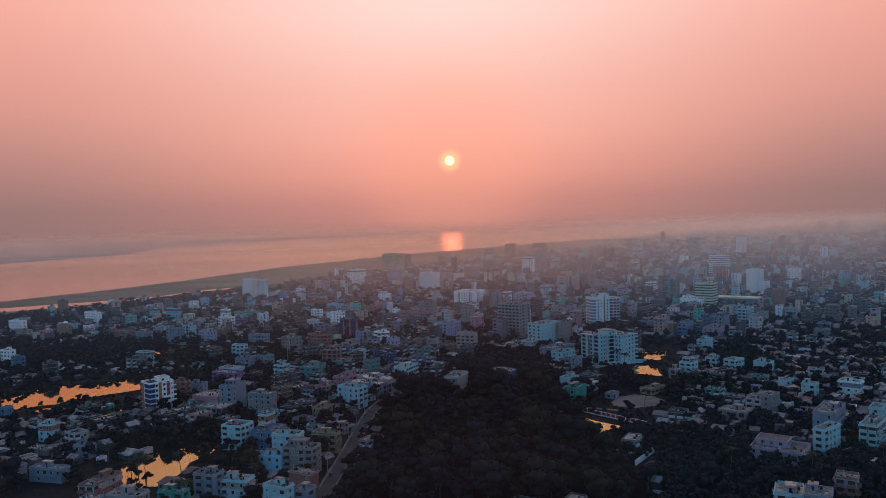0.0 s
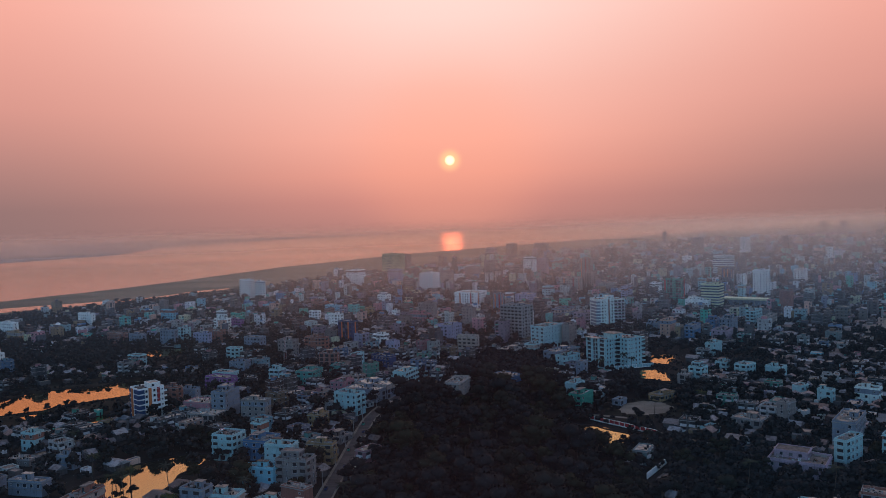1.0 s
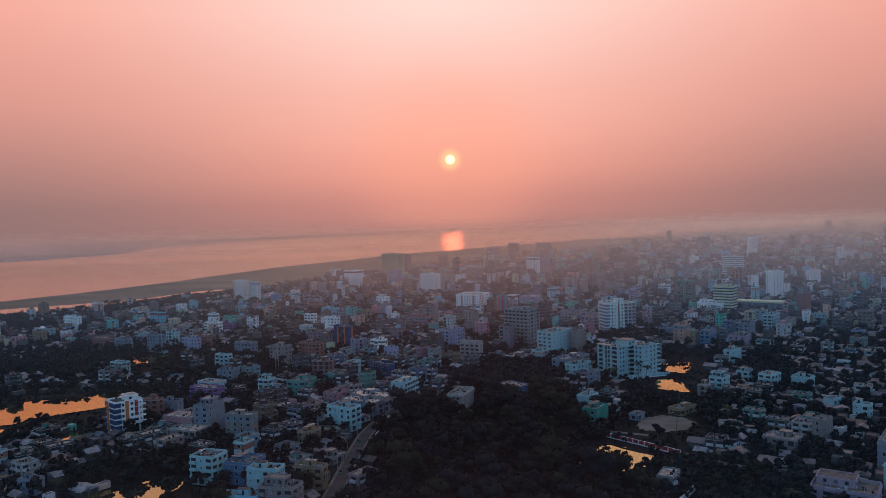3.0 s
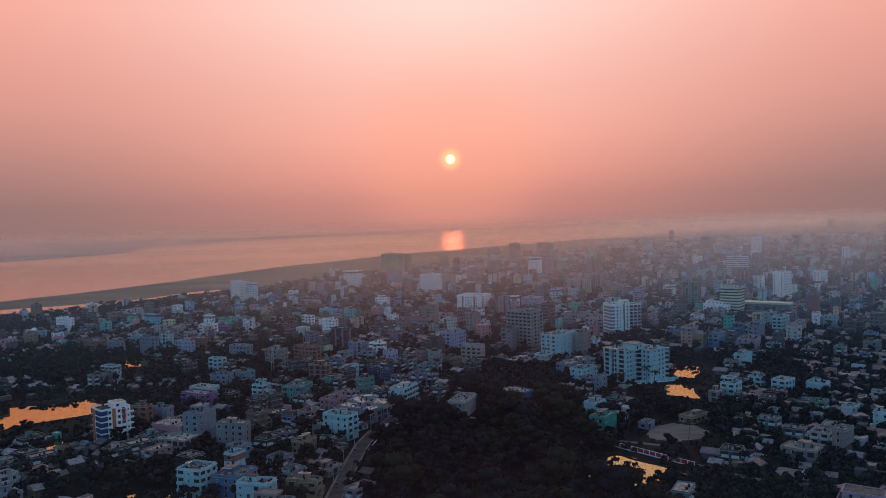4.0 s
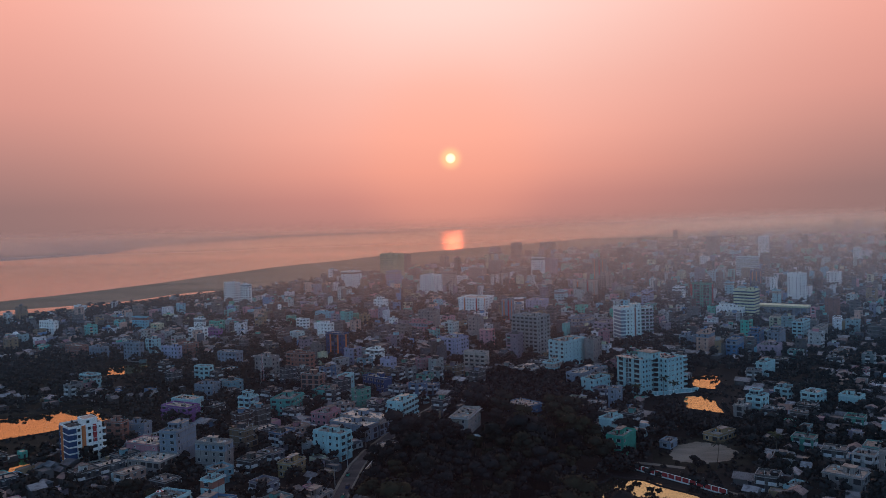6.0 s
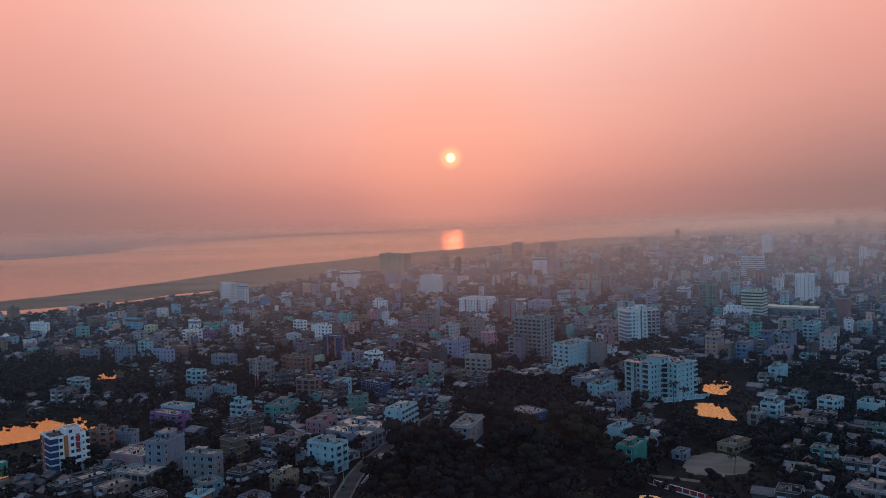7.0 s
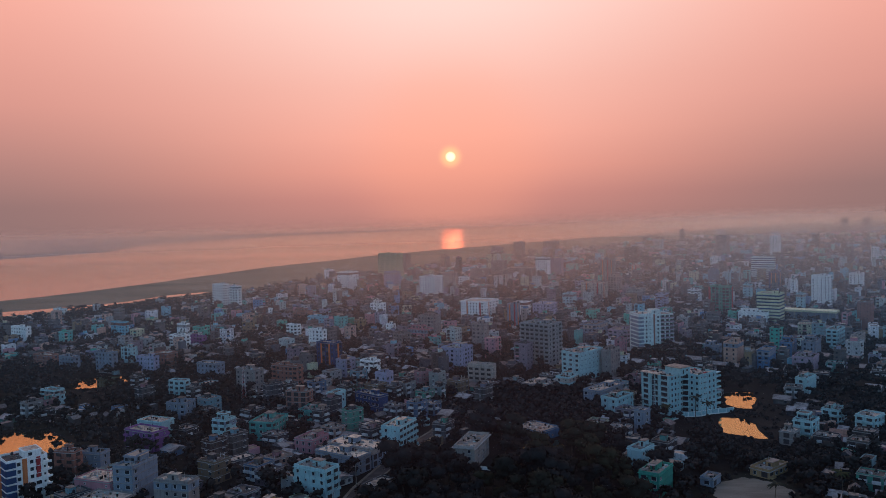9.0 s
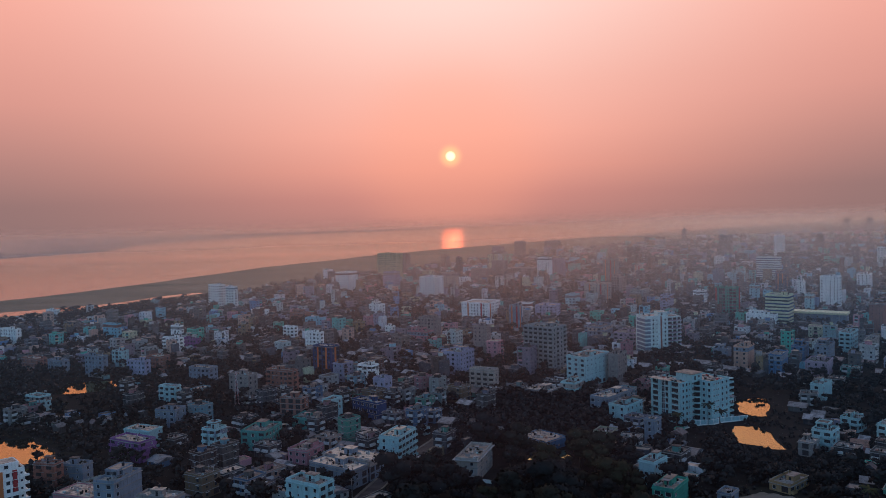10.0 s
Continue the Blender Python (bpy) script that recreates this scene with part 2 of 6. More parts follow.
def haze_material(name, thick, lo, hi, fade_lo, fade_hi, scale, edge, rest, through, spread):
    """Thin smoke: mostly clear, the rest scatters the sky's light, with the sun's glow put into its tint; thicker with
    height over the streets, then clear again.
    """
    m = bpy.data.materials.new(name)
    m.use_nodes = True
    n = Nodes(m.node_tree)
    at = n.node("ShaderNodeNewGeometry").outputs["Position"]
    z = n.node("ShaderNodeSeparateXYZ")
    n.put(z.inputs[0], at)
    stretch = n.node("ShaderNodeMapping")
    n.put(stretch.inputs[0], at)
    stretch.inputs["Scale"].default_value = (1.0, 1.0, 3.0)
    puff = n.calc("ADD", n.calc("MULTIPLY", n.grain(stretch, scale, 3), 0.6), 0.7)
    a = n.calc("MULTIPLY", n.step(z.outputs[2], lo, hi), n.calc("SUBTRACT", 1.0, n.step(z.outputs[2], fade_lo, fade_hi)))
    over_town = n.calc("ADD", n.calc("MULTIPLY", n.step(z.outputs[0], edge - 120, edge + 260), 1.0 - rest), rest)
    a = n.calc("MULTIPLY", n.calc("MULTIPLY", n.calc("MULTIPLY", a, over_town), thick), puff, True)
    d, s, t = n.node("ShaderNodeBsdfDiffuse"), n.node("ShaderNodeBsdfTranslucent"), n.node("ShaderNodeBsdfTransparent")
    # the evening light's hue is put into the smoke colour, by distance and side
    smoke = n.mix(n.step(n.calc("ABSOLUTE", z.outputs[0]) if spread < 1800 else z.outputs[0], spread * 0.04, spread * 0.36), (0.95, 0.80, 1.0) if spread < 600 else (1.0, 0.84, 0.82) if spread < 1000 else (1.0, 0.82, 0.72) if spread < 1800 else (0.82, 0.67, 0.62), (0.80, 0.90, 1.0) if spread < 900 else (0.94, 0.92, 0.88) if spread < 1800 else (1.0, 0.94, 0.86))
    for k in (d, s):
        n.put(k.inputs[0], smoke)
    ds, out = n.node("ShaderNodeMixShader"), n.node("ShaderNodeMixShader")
    # sunward glow set by place: strongest mid-town, bluer sky light at its sides
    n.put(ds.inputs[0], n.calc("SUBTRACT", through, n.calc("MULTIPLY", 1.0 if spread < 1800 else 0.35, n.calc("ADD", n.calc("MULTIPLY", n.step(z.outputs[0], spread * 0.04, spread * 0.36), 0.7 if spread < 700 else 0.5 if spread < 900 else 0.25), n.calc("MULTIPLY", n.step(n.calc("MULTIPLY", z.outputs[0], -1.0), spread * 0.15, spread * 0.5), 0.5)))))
    n.put(ds.inputs[1], d)
    n.put(ds.inputs[2], s)
    n.put(out.inputs[0], a)
    n.put(out.inputs[1], t)
    n.put(out.inputs[2], ds)
    n.put(n.node("ShaderNodeOutputMaterial").inputs[0], out)
    return m


# ---- mesh helpers ----
class Boxes:
    """Gathers boxes, panels and prisms into one mesh."""

    def __init__(self):
        self.v, self.f, self.m, self.mats = [], [], [], []

    def slot(self, mat):
        if mat not in self.mats:
            self.mats.append(mat)
        return self.mats.index(mat)

    def poly(self, points, faces, mat):
        k, s = len(self.v), self.slot(mat)
        self.v += points
        for f in faces:
            self.f.append(tuple(i + k for i in f))
            self.m.append(s)

    def box(self, x0, y0, z0, x1, y1, z1, mat, m=None):
        p = [(x, y, z) for z in (z0, z1) for x, y in ((x0, y0), (x1, y0), (x1, y1), (x0, y1))]
        if m is not None:
            p = [tuple(m @ Vector(q)) for q in p]
        self.poly(p, [(3, 2, 1, 0), (4, 5, 6, 7), (0, 1, 5, 4), (1, 2, 6, 5), (2, 3, 7, 6), (3, 0, 4, 7)], mat)

    def prism(self, x, y, z0, z1, r0, r1, n, mat):
        p = [(x + r * math.cos(a), y + r * math.sin(a), z) for z, r in ((z0, r0), (z1, r1)) for a in [math.tau * i / n for i in range(n)]]
        self.poly(p, [tuple(range(n - 1, -1, -1)), tuple(range(n, 2 * n))] + [(i, (i + 1) % n, n + (i + 1) % n, n + i) for i in range(n)], mat)

    def rings(self, rows, mat, m=None, x=0.0, y=0.0, closed=False):
        """A four-sided shell through rows of (half width, half depth, height), all in one piece; returns the first point's number."""
        p = [(x + i * a, y + j * b, z) for a, b, z in rows for i, j in ((-1, -1), (1, -1), (1, 1), (-1, 1))]
        if m is not None:
            p = [tuple(m @ Vector(q)) for q in p]
        k, n = len(self.v), len(rows)
        self.poly(p, [(4 * r + i, 4 * r + (i + 1) % 4, 4 * ((r + 1) % n) + (i + 1) % 4, 4 * ((r + 1) % n) + i) for r in range(n if closed else n - 1) for i in range(4)], mat)
        return k

    def tray(self, w, d, h, wall, roof, rim=0.9, thick=0.22, m=None, bands=(), eave=0.0, out=0.14, trim=None):
        """The shell of a flat-roofed house: walls with their floor bands and eaves, parapet and sunk roof deck."""
        rows = [(0, 0.0, 0)]
        for z in bands:
            rows += [(0, z - 0.14, 1), (out, z - 0.14, 1), (out, z + 0.08, 1), (0, z + 0.08, 0)]
        if eave:
            rows += [(0, h - 0.2, 1), (eave, h - 0.2, 1), (eave, h + 0.02, 1), (0, h + 0.02, 0)]
        rows += [(0, h + rim, 1), (-thick, h + rim, 0), (-thick, h, 0)]
        first = len(self.f)
        k = self.rings([(w / 2 + e, d / 2 + e, z) for e, z, q in rows], wall, m)
        if trim is not None:
            edge = self.slot(trim)
            for r in range(len(rows) - 1):
                if rows[r][2]:
                    self.m[first + 4 * r:first + 4 * r + 4] = [edge] * 4
        k += 4 * len(rows) - 4
        self.f.append((k, k + 1, k + 2, k + 3))
        self.m.append(self.slot(roof))

    def mesh(self, name):
        me = bpy.data.meshes.new(name)
        me.from_pydata(self.v, [], self.f)
        for mat in self.mats:
            me.materials.append(mat)
        me.polygons.foreach_set("material_index", self.m)
        me.update()
        return me


def part(name, mesh, parent, m=None, label="", kind=""):
    ob = new(name, mesh.mesh(name) if isinstance(mesh, Boxes) else mesh)
    ob.parent = parent
    if m is not None:
        ob.matrix_basis = m
    return tagged(ob, label, kind=kind)


def thing(name, m, label, category, group=""):
    ob = new(name)
    ob.empty_display_size = 1.0
    ob.matrix_world = m
    return tagged(ob, label, category, group)


def sheet(name, points, z, mat, label):
    """A flat outline as one face with a rounded, uneven edge left to its points."""
    me = bpy.data.meshes.new(name)
    me.from_pydata([(x, y, z) for x, y in points], [], [tuple(range(len(points)))])
    me.materials.append(mat)
    me.validate()
    bm = bmesh.new()
    bm.from_mesh(me)
    bmesh.ops.triangulate(bm, faces=bm.faces)
    for f in bm.faces:
        if f.normal.z < 0:
            f.normal_flip()
    bm.to_mesh(me)
    bm.free()
    return tagged(new(name, me), label, kind="structure")


def rough_line(points, closed, step, amount, seed):
    """The points with wobbling ones set between them."""
    r, out = random.Random(seed), []
    n = len(points)
    for i in range(n if closed else n - 1):
        a, b = Vector(points[i]), Vector(points[(i + 1) % n])
        k = max(1, int((b - a).length / step))
        side = Vector((-(b - a).y, (b - a).x)).normalized()
        for j in range(k):
            off = side * r.uniform(-amount, amount) if j else Vector((0, 0))
            out.append(tuple(a.lerp(b, j / k) + off))
    if not closed:
        out.append(points[-1])
    return out


def inside(x, y, poly):
    hit = False
    for i, (x0, y0) in enumerate(poly):
        x1, y1 = poly[i - 1]
        if (y0 > y) != (y1 > y) and x < (x1 - x0) * (y - y0) / (y1 - y0) + x0:
            hit = not hit
    return hit


# ---- ground, river, ponds, roads ----
me = bpy.data.meshes.new("ground")
me.from_pydata([(-5200, -900, 0), (5200, -900, 0), (5200, 5150, 0), (-5200, 5150, 0)], [], [(0, 1, 2, 3)])
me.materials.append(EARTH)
tagged(new("ground", me), "dark earth and grass under the town", kind="structure")

SHORE = [(-1300, 480), (-900, 985), (-725, 1245), (-645, 1367), (-559, 1543), (-418, 1930), (-301, 2104), (-210, 2277), (-66, 2459), (142, 2690), (438, 2989), (620, 3160), (1400, 3800), (2600, 4700)]
FAR_BANK = [(2200, 5150), (600, 5150), (-62, 5000), (-700, 4650), (-964, 4471), (-1368, 3639), (-1273, 2980), (-1493, 2571), (-1900, 2200), (-2600, 1500), (-3000, 480)]
sheet("river", rough_line(SHORE, False, 40, 5, 1) + FAR_BANK, 0.25, RIVER, "wide pink river under the setting sun")
sheet("far_bank", rough_line([(-62, 5000), (-700, 4650), (-964, 4471), (-1368, 3639), (-1273, 2980), (-1493, 2571), (-1900, 2200), (-2600, 1500), (-3000, 480)], False, 60, 14, 8) + [(-5200, 480), (-5200, 5150), (-62, 5150)], 0.35, PALE_SAND, "pale sand bank across the river")
CITY = [(-2000, -100), (-900, 660), (-604, 1030), (-464, 1195), (-360, 1330), (-223, 1590), (4, 1880), (334, 2300), (900, 2800), (2200, 3700)]
sheet("river_bank", rough_line(SHORE, False, 40, 5, 1) + rough_line(CITY, False, 30, 6, 3)[::-1], 0.12, SAND, "flat sandy river bank with thin grass")
CHANNEL = [(-900, 840), (-700, 1030), (-633, 1086), (-572, 1124), (-503, 1180), (-464, 1212), (-430, 1290), (-380, 1362), (-392, 1375), (-440, 1330), (-475, 1250), (-503, 1232), (-580, 1182), (-664, 1140), (-760, 1070), (-930, 880)]
sheet("side_channel", rough_line(CHANNEL, True, 25, 4, 4), 0.3, RIVER, "narrow side channel beside the river bank")
PONDS = [
    [(-311, 531), (-303, 544), (-301, 563), (-280, 574), (-265, 577), (-258, 580), (-250, 593), (-241, 594), (-231, 599), (-226, 590), (-205, 571), (-199, 560), (-206, 553), (-219, 550), (-258, 523), (-262, 511), (-274, 506), (-280, 502), (-285, 497), (-286, 489)],
    [(-170, 362), (-163, 380), (-150, 398), (-136, 408), (-122, 408), (-122, 392), (-128, 378), (-127, 362), (-131, 345), (-150, 340), (-166, 345)],
    [(152, 613), (157, 632), (160, 640), (172, 644), (178, 640), (174, 624), (170, 616), (163, 602), (156, 603)],
    [(131, 558), (134, 574), (140, 587), (151, 585), (153, 572), (150, 558), (149, 545), (144, 546)],
    [(52, 410), (52, 430), (66, 446), (78, 440), (92, 424), (106, 412), (104, 402), (78, 396), (56, 402)],
    [(-276, 700), (-281, 738), (-262, 742), (-244, 741), (-234, 728), (-240, 708), (-255, 700)],
    [(-212, 470), (-217, 481), (-218, 492), (-215, 495), (-212, 498), (-206, 486), (-204, 476), (-205, 468), (-206, 464)],
    [(-268, 495), (-266, 502), (-258, 503), (-247, 494), (-244, 486), (-257, 492), (-261, 489)],
    [(-192, 618), (-186, 632), (-172, 634), (-170, 622), (-180, 614)],
    [(28, 540), (32, 552), (48, 554), (50, 542), (38, 536)],
]
for i, p in enumerate(PONDS):
    sheet("pond", rough_line(p, True, 7, 1.6, 20 + i), 0.10, POND, "still pond that mirrors the evening sky")
    # trodden bank a little higher than the water
    b = Boxes()
    line = rough_line(p, True, 6, 1.2, 40 + i)
    cx, cy = sum(q[0] for q in line) / len(line), sum(q[1] for q in line) / len(line)
    n = len(line)
    ring = []
    for x, y in line:
        k = Vector((x - cx, y - cy)).normalized()
        ring += [(x - k.x * 0.6, y - k.y * 0.6, 0.0), (x + k.x * 0.5, y + k.y * 0.5, 0.45), (x + k.x * 2.6, y + k.y * 2.6, 0.02)]
    b.poly(ring, [(3 * j + a, 3 * j + a + 1, 3 * ((j + 1) % n) + a + 1, 3 * ((j + 1) % n) + a) for j in range(n) for a in (0, 1)], EARTH)
    tagged(new("pond_bank", b.mesh("pond_bank")), "low muddy pond bank", kind="structure")

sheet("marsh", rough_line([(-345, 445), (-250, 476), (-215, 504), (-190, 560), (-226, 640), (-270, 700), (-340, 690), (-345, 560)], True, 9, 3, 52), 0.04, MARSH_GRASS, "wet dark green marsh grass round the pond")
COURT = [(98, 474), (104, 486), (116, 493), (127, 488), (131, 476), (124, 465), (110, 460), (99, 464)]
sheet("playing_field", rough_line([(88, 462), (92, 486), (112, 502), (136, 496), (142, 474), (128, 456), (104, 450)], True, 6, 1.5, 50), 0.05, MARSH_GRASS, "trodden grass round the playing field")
sheet("dusty_field", rough_line(COURT, True, 1.6, 1.0, 51), 0.12, DUST, "pale bare dusty playing field")

ROAD = [(-56.0, 300.0), (-53.5, 350.0), (-51.5, 390.4), (-50.8, 409.9), (-50.0, 431.7), (-49.1, 451.1), (-47.7, 471.3), (-44.0, 490.9), (-34, 524), (-24, 550), (-14, 572), (-9, 588)]


def road_x(y):
    """The road's middle at this y."""
    for (x0, y0), (x1, y1) in zip(ROAD, ROAD[1:]):
        if y0 <= y <= y1:
            return x0 + (x1 - x0) * (y - y0) / (y1 - y0)
    return ROAD[0][0]



def ribbon(name, line, width, z, mat, label, off=0.0):
    pts, n = [], len(line)
    for i, p in enumerate(line):
        a, b = Vector(line[max(i - 1, 0)]), Vector(line[min(i + 1, n - 1)])
        s = Vector((-(b - a).y, (b - a).x)).normalized()
        c = Vector(p) + s * off
        pts.append((c + s * width / 2, c - s * width / 2))
    b = Boxes()
    b.poly([(q.x, q.y, z) for pr in pts for q in pr] + [(q.x, q.y, 0) for pr in pts for q in pr],
           [(2 * i, 2 * i + 1, 2 * i + 3, 2 * i + 2) for i in range(n - 1)] + [(2 * i, 2 * i + 2, 2 * n + 2 * i + 2, 2 * n + 2 * i) for i in range(n - 1)] + [(2 * i + 1, 2 * n + 2 * i + 1, 2 * n + 2 * i + 3, 2 * i + 3) for i in range(n - 1)], mat)
    return tagged(new(name, b.mesh(name)), label, kind="structure")


ribbon("road", ROAD, 5.8, 0.10, ASPHALT, "narrow worn asphalt road between houses and park")
ribbon("pavement", ROAD, 1.2, 0.26, DUST, "raised dusty pavement along the road", 3.52)
ribbon("pavement", ROAD, 0.8, 0.26, DUST, "raised dusty pavement along the park", -3.32)
ribbon("lane", [(60, 455), (76, 463), (108, 424), (125, 405), (150, 392), (190, 376)], 4.0, 0.07, DUST, "dusty lane along the garden wall")
ribbon("lane", [(100, 455), (88, 461), (76, 466)], 3.0, 0.09, DUST, "dusty footpath to the field")

# ---- haze over the town ----
top = 125
# each sheet stands in for a depth of hazy air; the nearest lift the darks
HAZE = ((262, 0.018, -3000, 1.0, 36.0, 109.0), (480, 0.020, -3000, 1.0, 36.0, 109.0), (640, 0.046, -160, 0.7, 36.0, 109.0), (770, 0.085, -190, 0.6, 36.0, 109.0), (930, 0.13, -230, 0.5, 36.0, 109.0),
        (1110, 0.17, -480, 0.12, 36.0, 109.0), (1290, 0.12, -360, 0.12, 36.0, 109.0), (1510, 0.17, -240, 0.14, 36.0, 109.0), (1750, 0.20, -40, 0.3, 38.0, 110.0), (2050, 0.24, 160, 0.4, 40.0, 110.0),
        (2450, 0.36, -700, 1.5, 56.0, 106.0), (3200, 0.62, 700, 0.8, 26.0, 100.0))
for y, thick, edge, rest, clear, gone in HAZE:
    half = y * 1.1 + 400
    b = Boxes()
    b.poly([(-half, y, 0), (half, y, 0), (half, y, top), (-half, y, top)], [(0, 1, 2, 3)], haze_material("light_tinted_haze", thick, 0.0, 34.0, clear, gone, 0.004, edge, rest, 0.85 if y < 1000 else 1.0, y))
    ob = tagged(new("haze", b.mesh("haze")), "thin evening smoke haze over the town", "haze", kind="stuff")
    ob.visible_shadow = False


# ---- houses ----
SIZES = dict(window=(0.62, 0.72), small=(0.36, 0.38), wide=(1.0, 0.75), bay=(1.5, 1.2), opening=(1.35, 1.12), balcony=(1.3, 1.1))


def ring_frame(b, w, h, edge, deep, mat, m=None):
    """A four-sided frame in one piece; its outside is towards -y."""
    p = []
    for a, c, y in ((w + edge, h + edge, 0.04), (w + edge, h + edge, -deep), (w, h, -deep), (w, h, 0.04)):
        p += [(-a, y, -c), (a, y, -c), (a, y, c), (-a, y, c)]
    if m is not None:
        p = [tuple(m @ Vector(q)) for q in p]
    b.poly(p, [(4 * r + i, 4 * r + (i + 1) % 4, 4 * r + 4 + (i + 1) % 4, 4 * r + 4 + i) for r in range(3) for i in range(4)], mat)


def balcony_shell(b, w, wall, m=None):
    """Slab and breast wall of a balcony, in one piece."""
    q = (m if m is not None else Matrix.Identity(4)) @ pose(0, -0.6, -1.4)
    k = b.rings([(w - 0.1, 0.5, 0.0), (w + 0.15, 0.6, 0.0), (w + 0.15, 0.6, 1.1), (w + 0.03, 0.48, 1.1), (w + 0.03, 0.48, 0.2)], wall, q)
    for n in (k + 16, k):
        b.f.append((n, n + 1, n + 2, n + 3))
        b.m.append(b.slot(wall))


def window_pieces(kind, wall):
    """The pieces of a window, balcony or bay: (name, its mesh); the first carries the others."""
    w, h = SIZES[kind]
    out = []

    def piece(name, build):
        b = Boxes()
        build(b)
        out.append((name, b.mesh(name)))

    if kind == "balcony":
        piece("balcony", lambda b: balcony_shell(b, w + 0.1, wall))
        # dark panel in place of the shaded room behind the balcony
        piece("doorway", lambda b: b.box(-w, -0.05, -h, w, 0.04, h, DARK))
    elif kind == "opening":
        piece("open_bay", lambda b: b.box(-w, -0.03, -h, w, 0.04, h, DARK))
    elif kind == "bay":
        piece("glazed_bay", lambda b: ring_frame(b, w, h, 0.1, 0.3, wall))
        piece("pane", lambda b: b.box(-w, -0.22, -h, w, 0.04, h, GLASS))
    else:
        piece("window", lambda b: ring_frame(b, w, h, 0.1, 0.12, FRAME))
        piece("pane", lambda b: b.box(-w, -0.05, -h, w, 0.04, h, GLASS))
        if kind != "small":
            piece("sunshade", lambda b: b.box(-w - 0.3, -0.5, h + 0.12, w + 0.3, 0.05, h + 0.22, wall))
    return out


def window_into(b, kind, wall, m):
    """The same window, drawn into a joined mesh."""
    w, h = SIZES[kind]
    if kind == "balcony":
        balcony_shell(b, w + 0.1, wall, m)
    elif kind in ("window", "wide"):
        b.box(-w - 0.3, -0.45, h + 0.1, w + 0.3, 0.03, h + 0.2, wall, m)
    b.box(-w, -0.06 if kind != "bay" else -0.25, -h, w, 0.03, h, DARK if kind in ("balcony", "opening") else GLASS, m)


KINDS = {}


def set_window(kind, colour, root, m):
    if (kind, colour) not in KINDS:
        KINDS[kind, colour] = window_pieces(kind, PAINT[colour])
    (name, mesh), *rest = KINDS[kind, colour]
    carrier = part(name, mesh, root, m)
    for name, mesh in rest:
        part(name, mesh, carrier)


STOREY = 3.1


def face_plan(style, side, length, storeys, r):
    """What a face carries: rows of (kind, way along it, height of its middle). Side 0 looks to the left street, side 1 to the right."""
    n, rows = max(1, int((length - 0.8) / {"balband": 3.6, "tower": 2.6, "blank": 4.2}.get(style, 3.3))), int(storeys)
    gap, out = length / n, []
    kinds = []
    for i in range(n):
        k = r.choice(("window", "window", "window", "wide", "small"))
        if style == "bal" and (i in (0, n - 1) if side == 0 else i == 0):
            k = "balcony"
        if style == "balband":
            k = "balcony" if (side == 0 or i % 2) else "window"
        if style == "glass":
            k = "bay" if i % 3 else "window"
        if style == "tower":
            k = "window"
        if style == "plain":
            k = "small" if r.random() < 0.5 else ""
        if style == "blank":
            k = "small" if side == 1 else "wide"
        if style == "col":
            k = r.choice(("opening", "opening", "window"))
        if style == "clean":
            k = ("window", "small", "window", "window", "small")[i % 5] if side == 0 else "balcony"
        if style == "hall":
            k = "window" if i % 2 else ""
        kinds.append(k)
    for j in range(rows):
        z = j * STOREY + 1.65
        if j == 0 and r.random() < 0.5 and style not in ("tower",):
            for i in range(n):
                if r.random() < 0.6:
                    out.append(("opening" if r.random() < 0.5 else "window", (i + 0.5) * gap, z))
            continue
        for i, k in enumerate(kinds):
            if k and not (r.random() < 0.06 and k == "window"):
                out.append((k, (i + 0.5) * gap, z))
    return out


def face_pose(side, w, d, s, z):
    return (pose(-w / 2 + s, -d / 2, z), pose(w / 2, -d / 2 + s, z, 0, 0, 90), pose(w / 2 - s, d / 2, z, 0, 0, 180), pose(-w / 2, d / 2 - s, z, 0, 0, 270))[side]


RECTS = []
COUNTS = {1: "one", 2: "two", 3: "three", 4: "four", 5: "five", 6: "six", 7: "seven", 8: "eight", 9: "nine", 10: "ten", 11: "eleven", 12: "twelve", 13: "thirteen", 14: "fourteen", 15: "fifteen"}
EXTRA = dict(win="rows of small windows", bal="stacked balconies", balband="long balconies on every floor", col="open unfinished floors", plain="few openings", clean="small neat windows", glass="dark glazed bays",
             stripe="coloured upright stripes", band="dark window bands", tower="a dense grid of windows", hall="a wide cornice", blank="one nearly blank wall",
             tank="roof tanks")


def tank(parent, x, y, z):
    b = Boxes()
    b.prism(x, y, z + 0.5, z + 1.5, 0.55, 0.55, 10, TANK)
    b.prism(x, y, z + 1.5, z + 1.8, 0.55, 0.2, 10, TANK)
    for i, j in ((-0.4, -0.4), (0.4, -0.4), (0.4, 0.4), (-0.4, 0.4)):
        b.box(x + i - 0.08, y + j - 0.08, z, x + i + 0.08, y + j + 0.08, z + 0.5, CONCRETE)
    part("water_tank", b, parent, label="black plastic water tank")


